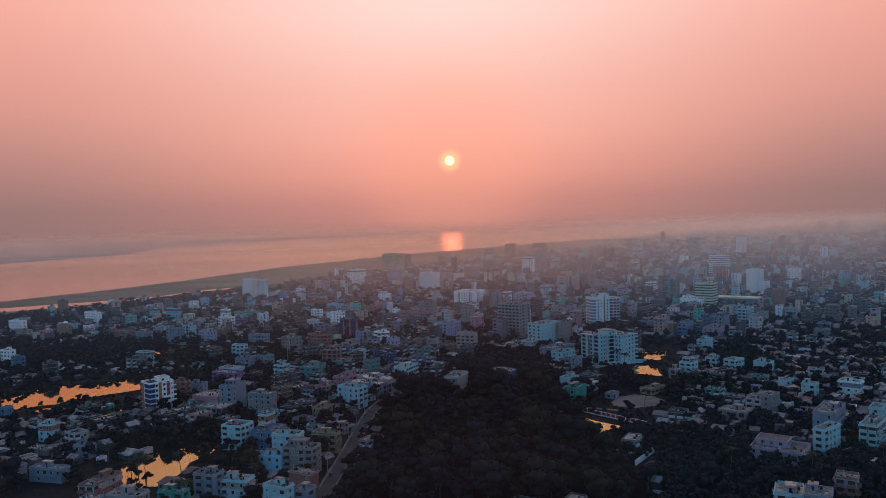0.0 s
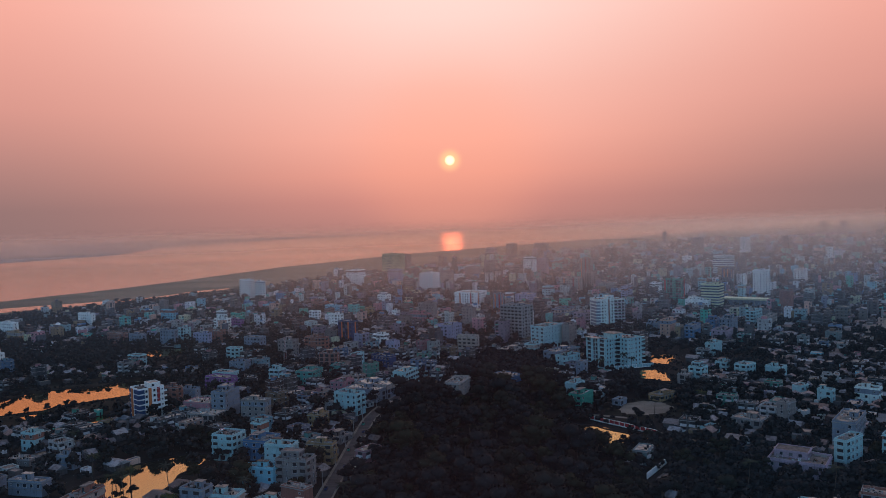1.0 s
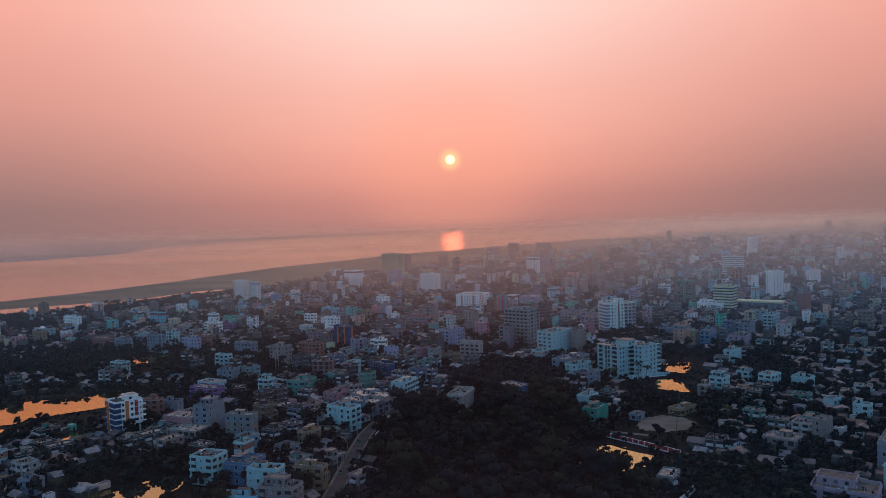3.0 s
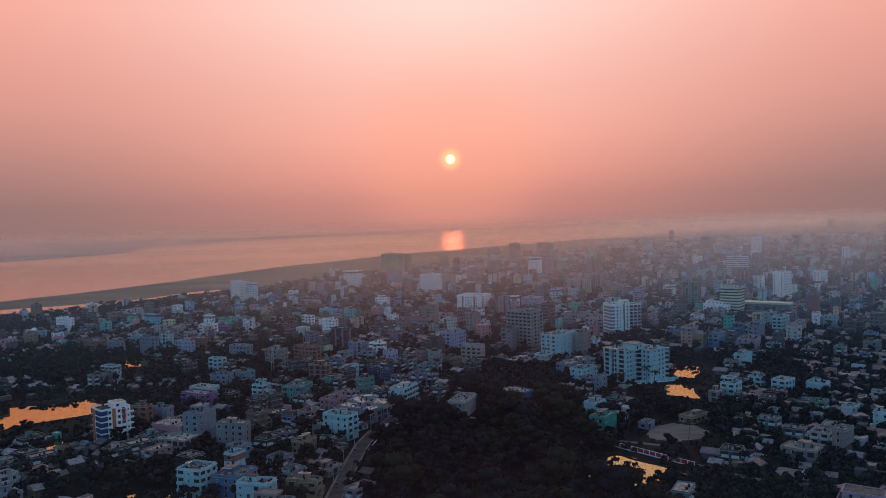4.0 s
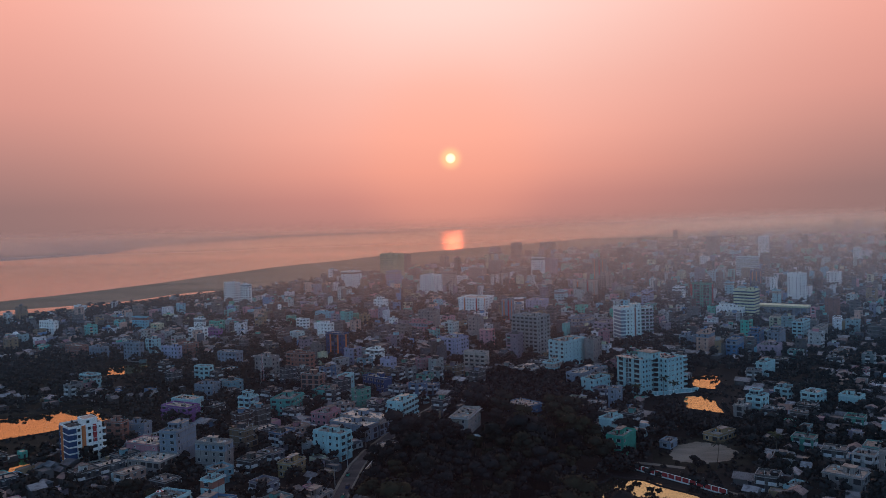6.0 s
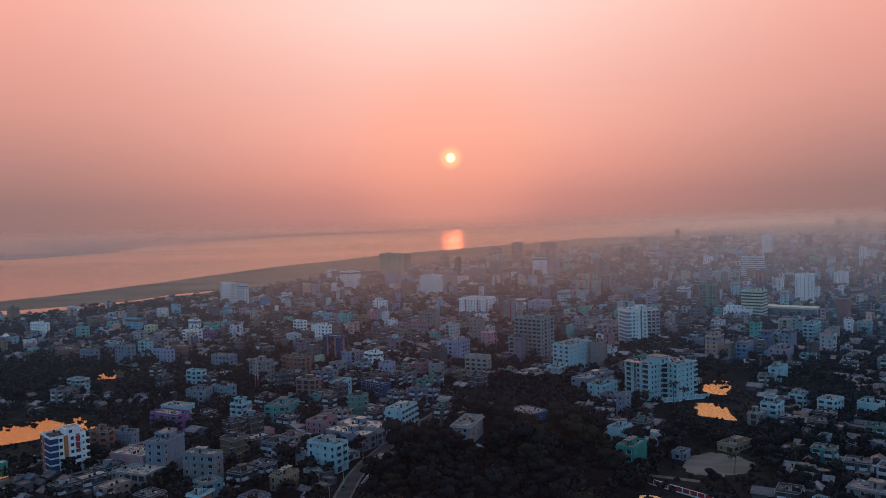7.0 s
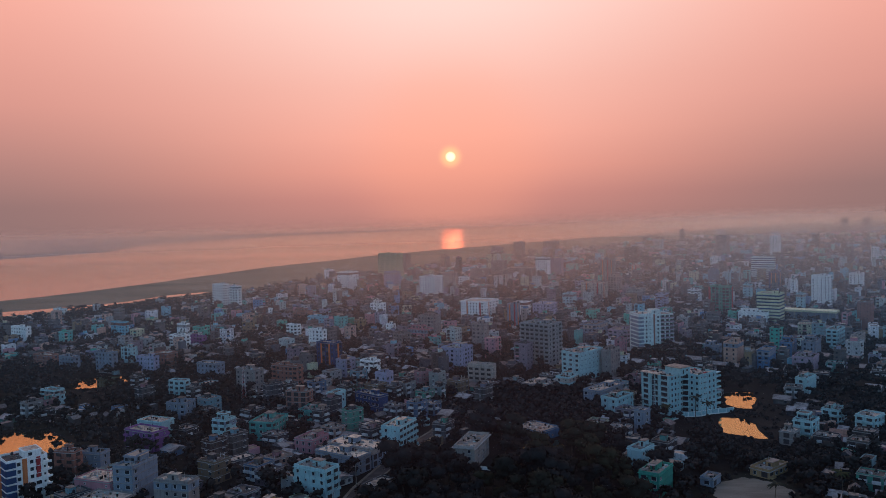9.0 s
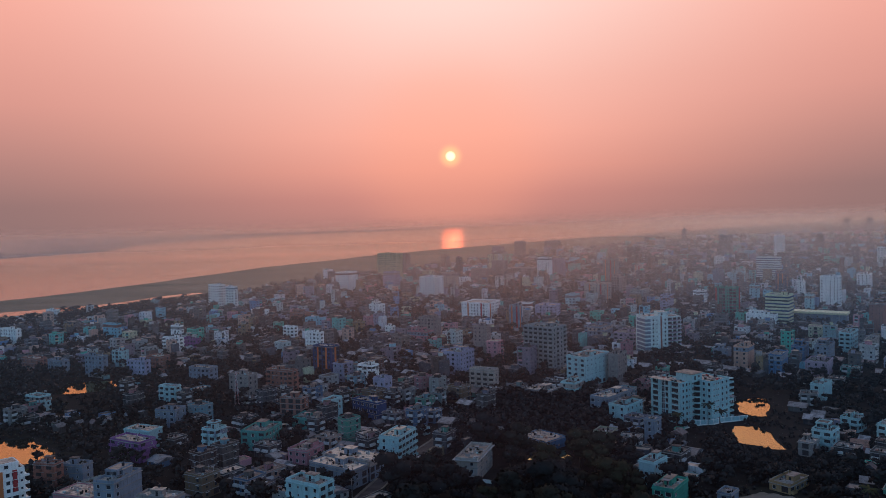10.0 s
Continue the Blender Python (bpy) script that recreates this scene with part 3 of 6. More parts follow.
def clutter(parent, r, w, d, z, n):
    """Odds and ends on a roof: low walls, pots, sheets, heaps, poles, a washing line."""
    b = Boxes()
    for i in range(n):
        x, y, k = r.uniform(-0.42, 0.42) * w, r.uniform(-0.42, 0.42) * d, r.random()
        if k < 0.35:
            s = r.uniform(0.2, 0.6)
            b.box(x - s, y - s * 0.7, z, x + s, y + s * 0.7, z + r.uniform(0.2, 0.8), r.choice((CONCRETE, CONCRETE, BARK, TANK, FRAME, PALE_ROOF, PAINT["brick"], PAINT["sky"])))
        elif k < 0.55:
            b.box(x - 0.04, y - 0.04, z, x + 0.04, y + 0.04, z + r.uniform(1.2, 2.8), r.choice((BARK, FRAME)))
        elif k < 0.75:
            b.box(x - r.uniform(0.6, 1.6), y - 0.08, z, x + r.uniform(0.6, 1.6), y + 0.08, z + r.uniform(0.4, 1.1), CONCRETE)
        elif k < 0.88:
            b.box(x - 0.9, y - 0.6, 0, x + 0.9, y + 0.6, 0.05, TIN, pose(0, 0, z + r.uniform(0.3, 1.4), r.uniform(-8, 8), r.uniform(-8, 8), 0))
        else:
            for q in range(4):
                b.prism(x + r.uniform(-0.6, 0.6), y + r.uniform(-0.6, 0.6), z, z + r.uniform(0.4, 1.0), 0.22, 0.34, 6, LEAF)
    part("roof_clutter", b, parent, kind="stuff")


def house(x, y, w, d, rot, storeys, colour, style, deck=None):
    r = random.Random(int(x * 7 + y * 13))
    RECTS.append((x, y, w, d, rot))
    full = int(storeys + 0.5)
    h = storeys * STOREY
    name = "apartment_block" if full >= 5 else "house"
    root = thing(name, pose(x, y, 0, 0, 0, rot), f"{WORDS[colour]} {COUNTS.get(full, str(full))}-storey {'block' if full >= 5 else 'house'} with {EXTRA[style]}", "apartment block" if full >= 5 else "house", "houses of the town")
    wall, roof = PAINT[colour], deck or (PALE_ROOF if r.random() < 0.55 or style in ("col", "tank", "hall") else ROOF)
    b = Boxes()
    bands = [j * STOREY for j in range(1, full) if style == "balband" or style in ("col", "win", "bal", "tower", "hall") and r.random() < 0.75]
    b.tray(w, d, h, wall, roof, 0.5 if style in ("col", "plain") else r.uniform(0.8, 1.1), 0.22, None, bands, 1.0 if style == "hall" else 0.35, 0.5 if style == "balband" else 0.16, TRIM if colour in ("stone", "grey", "slate", "brick", "cream", "ochre", "pink", "purple", "navy", "blue") else None)
    part("wall", b, root)
    # stair room with its own slab, off the middle
    if style not in ("plain",) and w > 6 and (r.random() < 0.8):
        sx, sy = min(w * 0.34, 4.6), min(d * 0.34, 5.2)
        ox, oy = r.uniform(-0.2, 0.2) * w, r.uniform(-0.05, 0.22) * d
        b = Boxes()
        b.box(ox - sx / 2, oy - sy / 2, h, ox + sx / 2, oy + sy / 2, h + 2.6, wall)
        b.box(ox - sx / 2 - 0.3, oy - sy / 2 - 0.3, h + 2.6, ox + sx / 2 + 0.3, oy + sy / 2 + 0.3, h + 2.78, roof)
        b.box(ox - 0.5, oy - sy / 2 - 0.04, h + 0.1, ox + 0.5, oy - sy / 2, h + 2.1, DARK)
        part("stair_room", b, root)
        if r.random() < 0.6:
            tank(root, ox + r.uniform(-0.5, 0.5), oy, h + 2.78)
        if r.random() < 0.5:
            tank(root, ox + sx / 2 + 1.2, oy + r.uniform(-1, 1), h)
        if r.random() < 0.35 and d > 9:
            b = Boxes()
            a0, a1 = oy - sy / 2 - 3.4, oy - sy / 2 - 0.4
            m = pose(ox, 0, h + 2.35, r.uniform(-6, -3), 0, 0)
            b.box(-sx * 0.55, a0, -0.05, sx * 0.55, a1, 0.05, TIN, m)
            for i in (-0.5, 0.5):
                b.box(ox + i * sx - 0.06, a0 + 0.2, h, ox + i * sx + 0.06, a0 + 0.32, h + 2.45, CONCRETE)
            part("tin_awning", b, root, label="rusty corrugated tin awning")
    if style in ("col", "tank") or r.random() < 0.25:
        # starter columns for a floor not yet built
        nx, ny = max(2, int(w / 4.5)), max(2, int(d / 4.5))
        cmesh = Boxes()
        cmesh.box(-0.14, -0.14, 0, 0.14, 0.14, 1.3, CONCRETE)
        for i in (-0.08, 0.08):
            cmesh.prism(i, 0, 1.3, 2.1, 0.02, 0.02, 4, BARK)
        cmesh = cmesh.mesh("column")
        for i in range(nx):
            for j in range(ny):
                if r.random() < 0.7:
                    part("column", cmesh, root, pose((i / (nx - 1) - 0.5) * (w - 0.9), (j / (ny - 1) - 0.5) * (d - 0.9), h))
    if style == "stripe":
        b = Boxes()
        for s, mat in ((0.25, ORANGE), (0.75, RED)):
            b.box(-w / 2 + s * w - 0.8, -d / 2 - 0.2, 0, -w / 2 + s * w + 0.8, -d / 2 - 0.01, h + 0.6, mat)
        b.box(w / 2 + 0.01, -d / 2 + 0.15 * d, 0, w / 2 + 0.2, -d / 2 + 0.15 * d + 1.8, h + 0.6, ORANGE)
        part("painted_stripe", b, root, label="orange and red painted strips")
    if style == "band":
        b = Boxes()
        for j in range(full):
            b.box(-w / 2 - 0.12, -d / 2 - 0.12, j * STOREY + 1.0, w / 2 + 0.12, d / 2 + 0.12, j * STOREY + 2.3, PAINT["navy"] if j % 2 == 0 else GLASS)
        part("window_band", b, root, label="dark blue glazed bands")
    if style == "glass" and colour == "navy":
        b = Boxes()
        for q in (0.28, 0.72):
            b.box(-w / 2 + q * w - 0.7, -d / 2 - 0.36, 2.0, -w / 2 + q * w + 0.7, -d / 2 - 0.01, h - 0.4, ORANGE)
        b.box(w / 2 + 0.01, -0.8, 2.0, w / 2 + 0.36, 0.8, h - 0.4, ORANGE)
        part("orange_strip", b, root, label="orange painted strip")
    if style == "glass" and colour == "green":
        b = Boxes()
        b.box(w / 2 + 0.01, d / 2 - 3.2, 0, w / 2 + 0.35, d / 2 - 0.4, h + 0.4, RED)
        b.box(-w / 2 - 0.1, -d / 2 - 0.35, 0, -w / 2 + 2.0, -d / 2 - 0.01, h + 0.4, RED)
        part("red_strip", b, root, label="red painted strip")
    if style == "tower":
        b = Boxes()
        for s in (0.0, 0.33, 0.66, 1.0):
            b.box(-w / 2 + s * (w - 0.5), -d / 2 - 0.45, 0, -w / 2 + s * (w - 0.5) + 0.5, -d / 2 - 0.01, h + 0.5, wall)
            b.box(w / 2 + 0.01, -d / 2 + s * (d - 0.5), 0, w / 2 + 0.4, -d / 2 + s * (d - 0.5) + 0.5, h + 0.5, wall)
        part("fin", b, root)
    if style in ("win", "bal") and full <= 5 and r.random() < 0.4 and w > 8 and d > 8:
        # a set-back top floor over part of the roof
        b = Boxes()
        k = pose(-w * 0.14, d * 0.16, h)
        b.tray(w * 0.6, d * 0.55, 2.9, wall, roof, 0.35, 0.2, k, (), 0.3)
        part("top_floor", b, root)
        b = Boxes()
        for i in (-0.3, 0.0, 0.3):
            b.box(i * w * 0.55 - 0.7, -0.05, 0.9, i * w * 0.55 + 0.7, 0.03, 2.2, GLASS, k @ pose(0, -d * 0.275, 0))
            b.box(i * d * 0.5 - 0.7, -0.05, 0.9, i * d * 0.5 + 0.7, 0.03, 2.2, GLASS, k @ pose(w * 0.3, 0, 0, 0, 0, 90))
        part("window_grid", b, root, kind="stuff")
    if style in ("win", "bal", "col") and full >= 3 and r.random() < 0.45:
        # one floor added later and never plastered, or painted anew
        z0 = (full - 1) * STOREY + 0.1 if r.random() < 0.6 else 0.02
        b = Boxes()
        b.rings([(w / 2 + 0.02, d / 2 + 0.02, z0), (w / 2 + 0.02, d / 2 + 0.02, z0 + STOREY - 0.36)], r.choice((CONCRETE, PAINT["brick"], PAINT["stone"], PAINT["slate"], PAINT["cream"])))
        part("bare_storey", b, root, label="unpainted storey")
    clutter(root, r, w - 0.8, d - 0.8, h, int(10 + w * d / 9) if y < 800 else 7)
    # openings
    close = y < 640
    joined = Boxes()
    bare = 1 if style == "win" and r.random() < 0.2 else -1
    for side, length in ((0, w), (1, d), (2, w), (3, d)):
        for kind, s, z in face_plan(style, side % 2, length, storeys, r):
            if side == bare and s > 3.5:
                continue
            m = face_pose(side, w, d, s, z)
            if close and side < 2:
                set_window(kind, colour, root, m)
            elif side < 2 or kind != "small":
                window_into(joined, kind, wall, m)
    if joined.v:
        part("window_grid", joined, root, kind="stuff")
    return root


house(139.3, 292.0, 9.4, 12.0, -27, 3, 'slate', 'col')
house(-144.0, 306.0, 8.4, 8.3, -14, 3, 'slate', 'plain')
house(-68.2, 306.5, 11.1, 5.5, -25, 4, 'sky', 'win')
house(157.7, 307.4, 8.0, 8.0, -32, 3, 'brick', 'bal')
house(133.0, 303.0, 10.3, 14.0, -25, 2, 'sky', 'bal')
house(-58.9, 310.5, 6.9, 7.2, -24, 3, 'slate', 'bal')
house(-130.5, 310.7, 14.5, 7.8, -14, 3, 'cream', 'tank')
house(-112.5, 312.5, 11.1, 5.5, -14, 3, 'green', 'bal')
house(-61.2, 322.6, 11.7, 5.5, -31, 4, 'brick', 'plain')
house(-101.7, 324.3, 10.5, 7.1, -19, 4, 'slate', 'bal')
house(-90.0, 325.1, 12.2, 7.8, -14, 3, 'sky', 'win')
house(-150.2, 329.6, 7.4, 18.2, -14, 3, 'brick', 'bal')
house(-186.8, 357.5, 17.8, 5.9, -14, 2, 'slate', 'win')
house(-84.3, 357.7, 15.0, 5.5, -14, 3, 'cyan', 'win')
house(152.9, 358.9, 23.2, 16.8, -34, 2, 'mauve', 'win')
house(-68.9, 359.0, 14.9, 9.3, -16, 4, 'stone', 'bal')
house(-206.0, 362.0, 7.9, 7.5, -14, 2, 'slate', 'plain')
house(178.0, 366.3, 5.5, 16.5, -50, 4, 'sky', 'bal')
house(202.9, 372.5, 7.7, 18.3, -41, 4, 'sky', 'bal')
house(-80.0, 381.1, 14.0, 7.5, -14, 4, 'sky', 'win')
house(-62.8, 390.9, 13.6, 5.5, -16, 3, 'ochre', 'bal')
house(-186.8, 392.8, 9.6, 5.5, -14, 2, 'slate', 'win')
house(195.5, 400.0, 10.2, 27.0, -37, 4, 'slate', 'win')
house(220.6, 400.7, 6.0, 9.9, -40, 4, 'sky', 'win')
house(-213.6, 401.4, 12.5, 7.2, -14, 1, 'stone', 'plain')
house(-110.9, 402.3, 12.0, 11.1, -20, 4, 'sky', 'bal')
house(-94.6, 402.6, 12.8, 14.1, -18, 3, 'blue', 'win')
house(157.0, 427.0, 15.0, 11.0, -42, 2, 'stone', 'col', PALE_ROOF)
house(-100.0, 421.1, 6.1, 7.2, -24, 4, 'sky', 'win')
house(134.4, 421.8, 5.5, 9.6, -50, 1, 'sky', 'win')
house(178.5, 432.5, 5.5, 10.0, -50, 4, 'stone', 'win')
house(-222.0, 425.6, 8.6, 7.0, -14, 3, 'sky', 'win')
house(-60.0, 426.8, 10.4, 11.9, -25, 1, 'stone', 'col')
house(-76.2, 460.4, 7.7, 10.6, -24, 2, 'ochre', 'win')
house(-269.3, 466.6, 5.5, 5.5, -14, 3, 'blue', 'win')
house(217.6, 470.0, 8.1, 6.1, -43, 3, 'sky', 'win')
house(-143.5, 471.3, 18.9, 13.2, -21, 2, 'stone', 'col')
house(-114.8, 472.0, 15.9, 7.1, -16, 4, 'stone', 'win')
house(243.5, 472.8, 12.4, 8.7, -43, 3, 'mint', 'win')
house(77.2, 479.8, 8.4, 15.2, -36, 3, 'green', 'win')
house(-61.1, 484.1, 16.9, 8.6, -31, 4, 'sky', 'clean')
house(-136.6, 485.9, 9.4, 16.1, -16, 5, 'slate', 'win')
house(101.5, 487.0, 5.5, 8.1, -40, 1, 'slate', 'win')
house(-151.2, 487.7, 19.1, 12.1, -21, 3, 'pink', 'plain')
house(-74.0, 492.6, 6.0, 5.5, -14, 2, 'grey', 'plain')
house(214.3, 496.3, 5.5, 9.9, -50, 2, 'sky', 'win')
house(130.1, 498.1, 8.6, 15.7, -50, 1, 'ochre', 'bal')
house(78.2, 509.2, 7.0, 11.4, -43, 3, 'sky', 'win')
house(-178.9, 514.3, 10.6, 5.5, -14, 4, 'brick', 'bal')
house(167.5, 546.0, 9.0, 10.5, -42, 3, 'sky', 'bal')
house(220.0, 546.0, 11.0, 9.0, -45, 2.6, 'sky', 'win')
house(-55.1, 518.6, 25.0, 9.7, -34, 2.5, 'slate', 'col', TAN_ROOF)
house(-170.3, 522.1, 10.7, 6.6, -14, 3, 'slate', 'win')
house(3.8, 524.5, 9.9, 22.9, -19, 3, 'cream', 'hall', PALE_ROOF)
house(-49.7, 528.6, 26.3, 11.3, -31, 2.8, 'slate', 'col', TAN_ROOF)
house(156.5, 539.0, 6.5, 9.0, -42, 2, 'stone', 'col')
house(-31.2, 546.5, 10.0, 17.7, -24, 4, 'sky', 'clean', TAN_ROOF)
house(201.0, 551.0, 9.0, 12.0, -50, 3, 'sky', 'bal')
house(-74.8, 548.6, 10.9, 13.4, -27, 2, 'pink', 'win')
house(-160.8, 558.7, 20.3, 10.1, -28, 3, 'purple', 'bal')
house(91.1, 559.7, 5.5, 7.1, -40, 4, 'slate', 'win')
house(37.9, 561.8, 17.5, 14.6, -47, 1.5, 'blue', 'plain')
house(-122.4, 563.2, 8.3, 8.3, -24, 4, 'sky', 'bal')
house(-101.7, 573.4, 13.4, 17.9, -14, 3, 'teal', 'bal')
house(195.7, 576.1, 8.5, 11.3, -46, 2, 'sky', 'bal')
house(-163.3, 577.7, 16.7, 9.3, -23, 3, 'sky', 'plain')
house(87.9, 603.9, 10.4, 17.0, -43, 3, 'sky', 'win')
house(-84.7, 605.5, 10.5, 14.4, -15, 2, 'teal', 'win')
house(-163.1, 616.1, 12.8, 10.3, -15, 3, 'slate', 'win')
house(-72.5, 617.0, 6.0, 10.3, -28, 4, 'sky', 'win')
house(-52.7, 623.5, 20.8, 7.1, -42, 3, 'navy', 'win')
house(-95.4, 624.2, 13.7, 8.3, -17, 4, 'brick', 'col')
house(84.7, 625.5, 11.0, 27.8, -42, 3, 'slate', 'tank')
house(208.7, 637.8, 6.7, 15.1, -45, 3, 'sky', 'win')
house(49.6, 656.2, 16.4, 15.9, -38, 2, 'stone', 'col')
house(-260.1, 658.5, 13.0, 7.6, -26, 3, 'sky', 'bal')
house(67.6, 658.6, 9.3, 12.5, -35, 3, 'sky', 'win')
house(-48.3, 661.2, 8.7, 7.8, -32, 4.5, 'lavender', 'win')
house(-179.7, 661.3, 12.3, 5.5, -20, 4, 'sky', 'bal')
house(-383.4, 669.3, 12.6, 5.5, -26, 4, 'white', 'win')
house(-138.1, 675.9, 15.8, 8.6, -27, 5, 'stone', 'win')
house(14.7, 679.3, 17.4, 6.7, -28, 4.5, 'cream', 'balband')
house(-115.4, 685.8, 20.9, 6.6, -27, 5, 'brick', 'bal')
house(83.8, 695.5, 15.0, 27.0, -45, 6, 'sky', 'blank')
house(103.2, 697.1, 7.2, 14.4, -35, 6, 'stone', 'win')
house(238.0, 703.0, 13.3, 18.4, -37, 3, 'mauve', 'win')
house(-62.5, 711.0, 12.2, 7.5, -33, 4, 'white', 'bal')
house(215.6, 713.8, 8.2, 20.2, -35, 4, 'blue', 'win')
house(-177.2, 718.5, 18.1, 8.6, -25, 4, 'slate', 'win')
house(252.7, 726.4, 8.8, 19.6, -37, 5, 'slate', 'win')
house(198.1, 729.2, 9.4, 15.5, -37, 5, 'peach', 'win')
house(61.3, 742.5, 24.5, 18.0, -40, 10, 'grey', 'balband')
house(-95.3, 737.4, 16.9, 8.4, -31, 7, 'navy', 'glass')
house(-1.5, 739.0, 16.1, 18.4, -34, 5, 'lavender', 'win')
house(243.3, 743.2, 8.5, 18.9, -33, 4, 'blue', 'win')
house(-235.0, 750.7, 17.6, 5.5, -24, 4, 'lavender', 'win')
house(190.9, 752.6, 10.9, 10.3, -31, 3, 'slate', 'win')
house(-268.9, 757.0, 17.7, 5.5, -25, 5, 'slate', 'win')
house(303.8, 761.4, 5.8, 25.6, -38, 4, 'cream', 'bal')
house(-226.5, 766.1, 14.5, 10.7, -30, 4, 'brick', 'win')
house(125.8, 770.9, 6.3, 8.7, -36, 4, 'pink', 'win')
house(293.9, 775.5, 8.1, 24.1, -39, 5, 'sky', 'bal')
house(-307.5, 777.2, 17.8, 6.0, -28, 3, 'slate', 'win')
house(-332.5, 789.2, 20.3, 8.9, -31, 3, 'brick', 'win')
house(-267.7, 795.8, 10.9, 7.0, -25, 4, 'sky', 'col')
house(18.7, 812.5, 11.9, 7.6, -31, 7, 'stone', 'win')
house(-452.6, 820.9, 19.9, 6.8, -29, 3, 'ochre', 'win')
house(138.1, 821.2, 16.8, 20.8, -33, 4, 'mauve', 'bal')
house(-122.1, 843.2, 16.1, 5.5, -31, 5, 'white', 'win')
house(-476.2, 851.4, 22.5, 6.6, -28, 5, 'white', 'win')
house(-246.4, 853.9, 19.2, 5.5, -27, 4, 'white', 'bal')
house(360.6, 858.2, 10.6, 14.5, -38, 8, 'brick', 'plain')
house(121.1, 858.6, 15.7, 26.5, -33, 4, 'slate', 'bal')
house(-234.2, 863.5, 17.8, 5.8, -29, 3, 'purple', 'win')
house(-33.5, 873.6, 20.7, 11.5, -30, 3, 'pink', 'win')
house(-26.0, 891.9, 17.5, 12.5, -31, 6, 'stone', 'win')
house(-154.7, 901.1, 12.9, 5.5, -30, 4, 'white', 'bal')
house(-63.0, 907.4, 7.9, 5.5, -32, 3, 'white', 'win')
house(282.6, 911.6, 26.0, 10.3, -35, 3.5, 'white', 'win')
house(-421.7, 914.2, 23.0, 5.5, -27, 5, 'white', 'win')
house(300.4, 915.5, 20.7, 17.1, -38, 9, 'yellow', 'band')
house(-268.2, 926.2, 11.7, 5.5, -26, 4, 'white', 'win')
house(-332.7, 930.6, 18.5, 5.5, -26, 5, 'cyan', 'win')
house(56.2, 936.3, 10.4, 7.8, -27, 7, 'slate', 'stripe')
house(-96.3, 941.0, 10.5, 5.7, -30, 3, 'ochre', 'win')
house(-113.2, 946.7, 19.4, 8.2, -29, 3, 'green', 'win')
house(-145.1, 978.8, 21.9, 6.4, -28, 3, 'cyan', 'win')
house(359.2, 983.1, 7.5, 8.9, -37, 6, 'sky', 'win')
house(93.1, 986.3, 19.6, 20.1, -29, 5, 'lavender', 'win')
house(277.5, 987.2, 21.2, 11.5, -38, 9, 'green', 'glass')
house(25.1, 1002.2, 30.5, 30.0, -28, 6, 'white', 'stripe')
house(73.9, 1004.1, 5.9, 9.7, -50, 5, 'white', 'win')
house(395.5, 1013.8, 17.0, 12.5, -48, 11, 'white', 'win')
house(223.2, 1021.2, 5.8, 10.1, -31, 5, 'lavender', 'bal')
house(-169.9, 1026.6, 21.0, 9.7, -29, 3, 'brick', 'win')
house(-86.5, 1027.8, 13.8, 10.5, -31, 5, 'white', 'win')
house(230.5, 1042.1, 10.0, 14.9, -35, 5, 'lavender', 'bal')
house(-222.2, 1061.9, 21.4, 6.8, -30, 3, 'white', 'win')
house(132.0, 1073.8, 12.0, 13.7, -30, 5, 'sky', 'win')
house(277.5, 1075.7, 11.5, 12.9, -38, 5, 'white', 'bal')
house(343.6, 1087.2, 10.0, 5.7, -37, 6, 'sky', 'win')
house(216.9, 1107.2, 14.9, 21.4, -37, 5, 'stone', 'win')
house(-268.1, 1113.6, 12.9, 6.6, -31, 10, 'white', 'bal')
house(-484.7, 1114.8, 18.8, 5.5, -28, 3, 'white', 'win')
house(413.8, 1124.1, 6.7, 10.9, -36, 6, 'white', 'win')
house(170.9, 1127.9, 28.1, 15.9, -33, 7, 'cream', 'stripe')
house(395.7, 1136.3, 11.4, 14.8, -36, 9, 'navy', 'glass')
house(-295.9, 1146.9, 21.6, 8.0, -31, 10, 'white', 'bal')
house(522.8, 1188.4, 13.7, 22.7, -39, 6, 'white', 'win')
house(213.6, 1209.0, 15.2, 13.6, -35, 7, 'stone', 'col')
house(-32.1, 1216.6, 23.7, 22.0, -31, 9, 'white', 'win')
house(385.3, 1260.0, 17.3, 23.1, -36, 6, 'sky', 'win')
house(365.8, 1274.2, 11.7, 14.3, -35, 7, 'slate', 'win')
house(295.8, 1281.8, 10.9, 10.9, -37, 6, 'brick', 'col')
house(-8.1, 1306.7, 25.3, 7.4, -31, 8, 'cream', 'win')
house(224.3, 1311.4, 16.0, 18.9, -36, 12, 'stone', 'stripe')
house(453.0, 1317.0, 33.0, 6.8, -36, 11, 'mint', 'band')
house(13.2, 1333.0, 18.9, 5.5, -32, 5, 'white', 'win')
house(-160.4, 1334.6, 23.7, 22.0, -34, 9, 'white', 'win')
house(-95.3, 1354.0, 21.3, 14.4, -32, 8, 'lavender', 'win')
house(285.0, 1398.1, 9.8, 11.3, -36, 7, 'cream', 'stripe')
house(40.7, 1410.9, 27.0, 16.2, -32, 7, 'stone', 'win')
house(144.3, 1439.6, 21.4, 10.8, -34, 11, 'white', 'win')
house(111.4, 1448.6, 40.0, 15.4, -31, 6, 'stone', 'col')
house(168.7, 1451.8, 19.8, 8.7, -35, 10, 'mauve', 'win')
house(-106.6, 1470.9, 40.0, 16.4, -34, 15, 'olive', 'tower')
house(75.7, 1489.5, 24.6, 10.9, -32, 9, 'stone', 'win')
house(725.3, 1519.7, 9.1, 16.5, -41, 10, 'white', 'win')
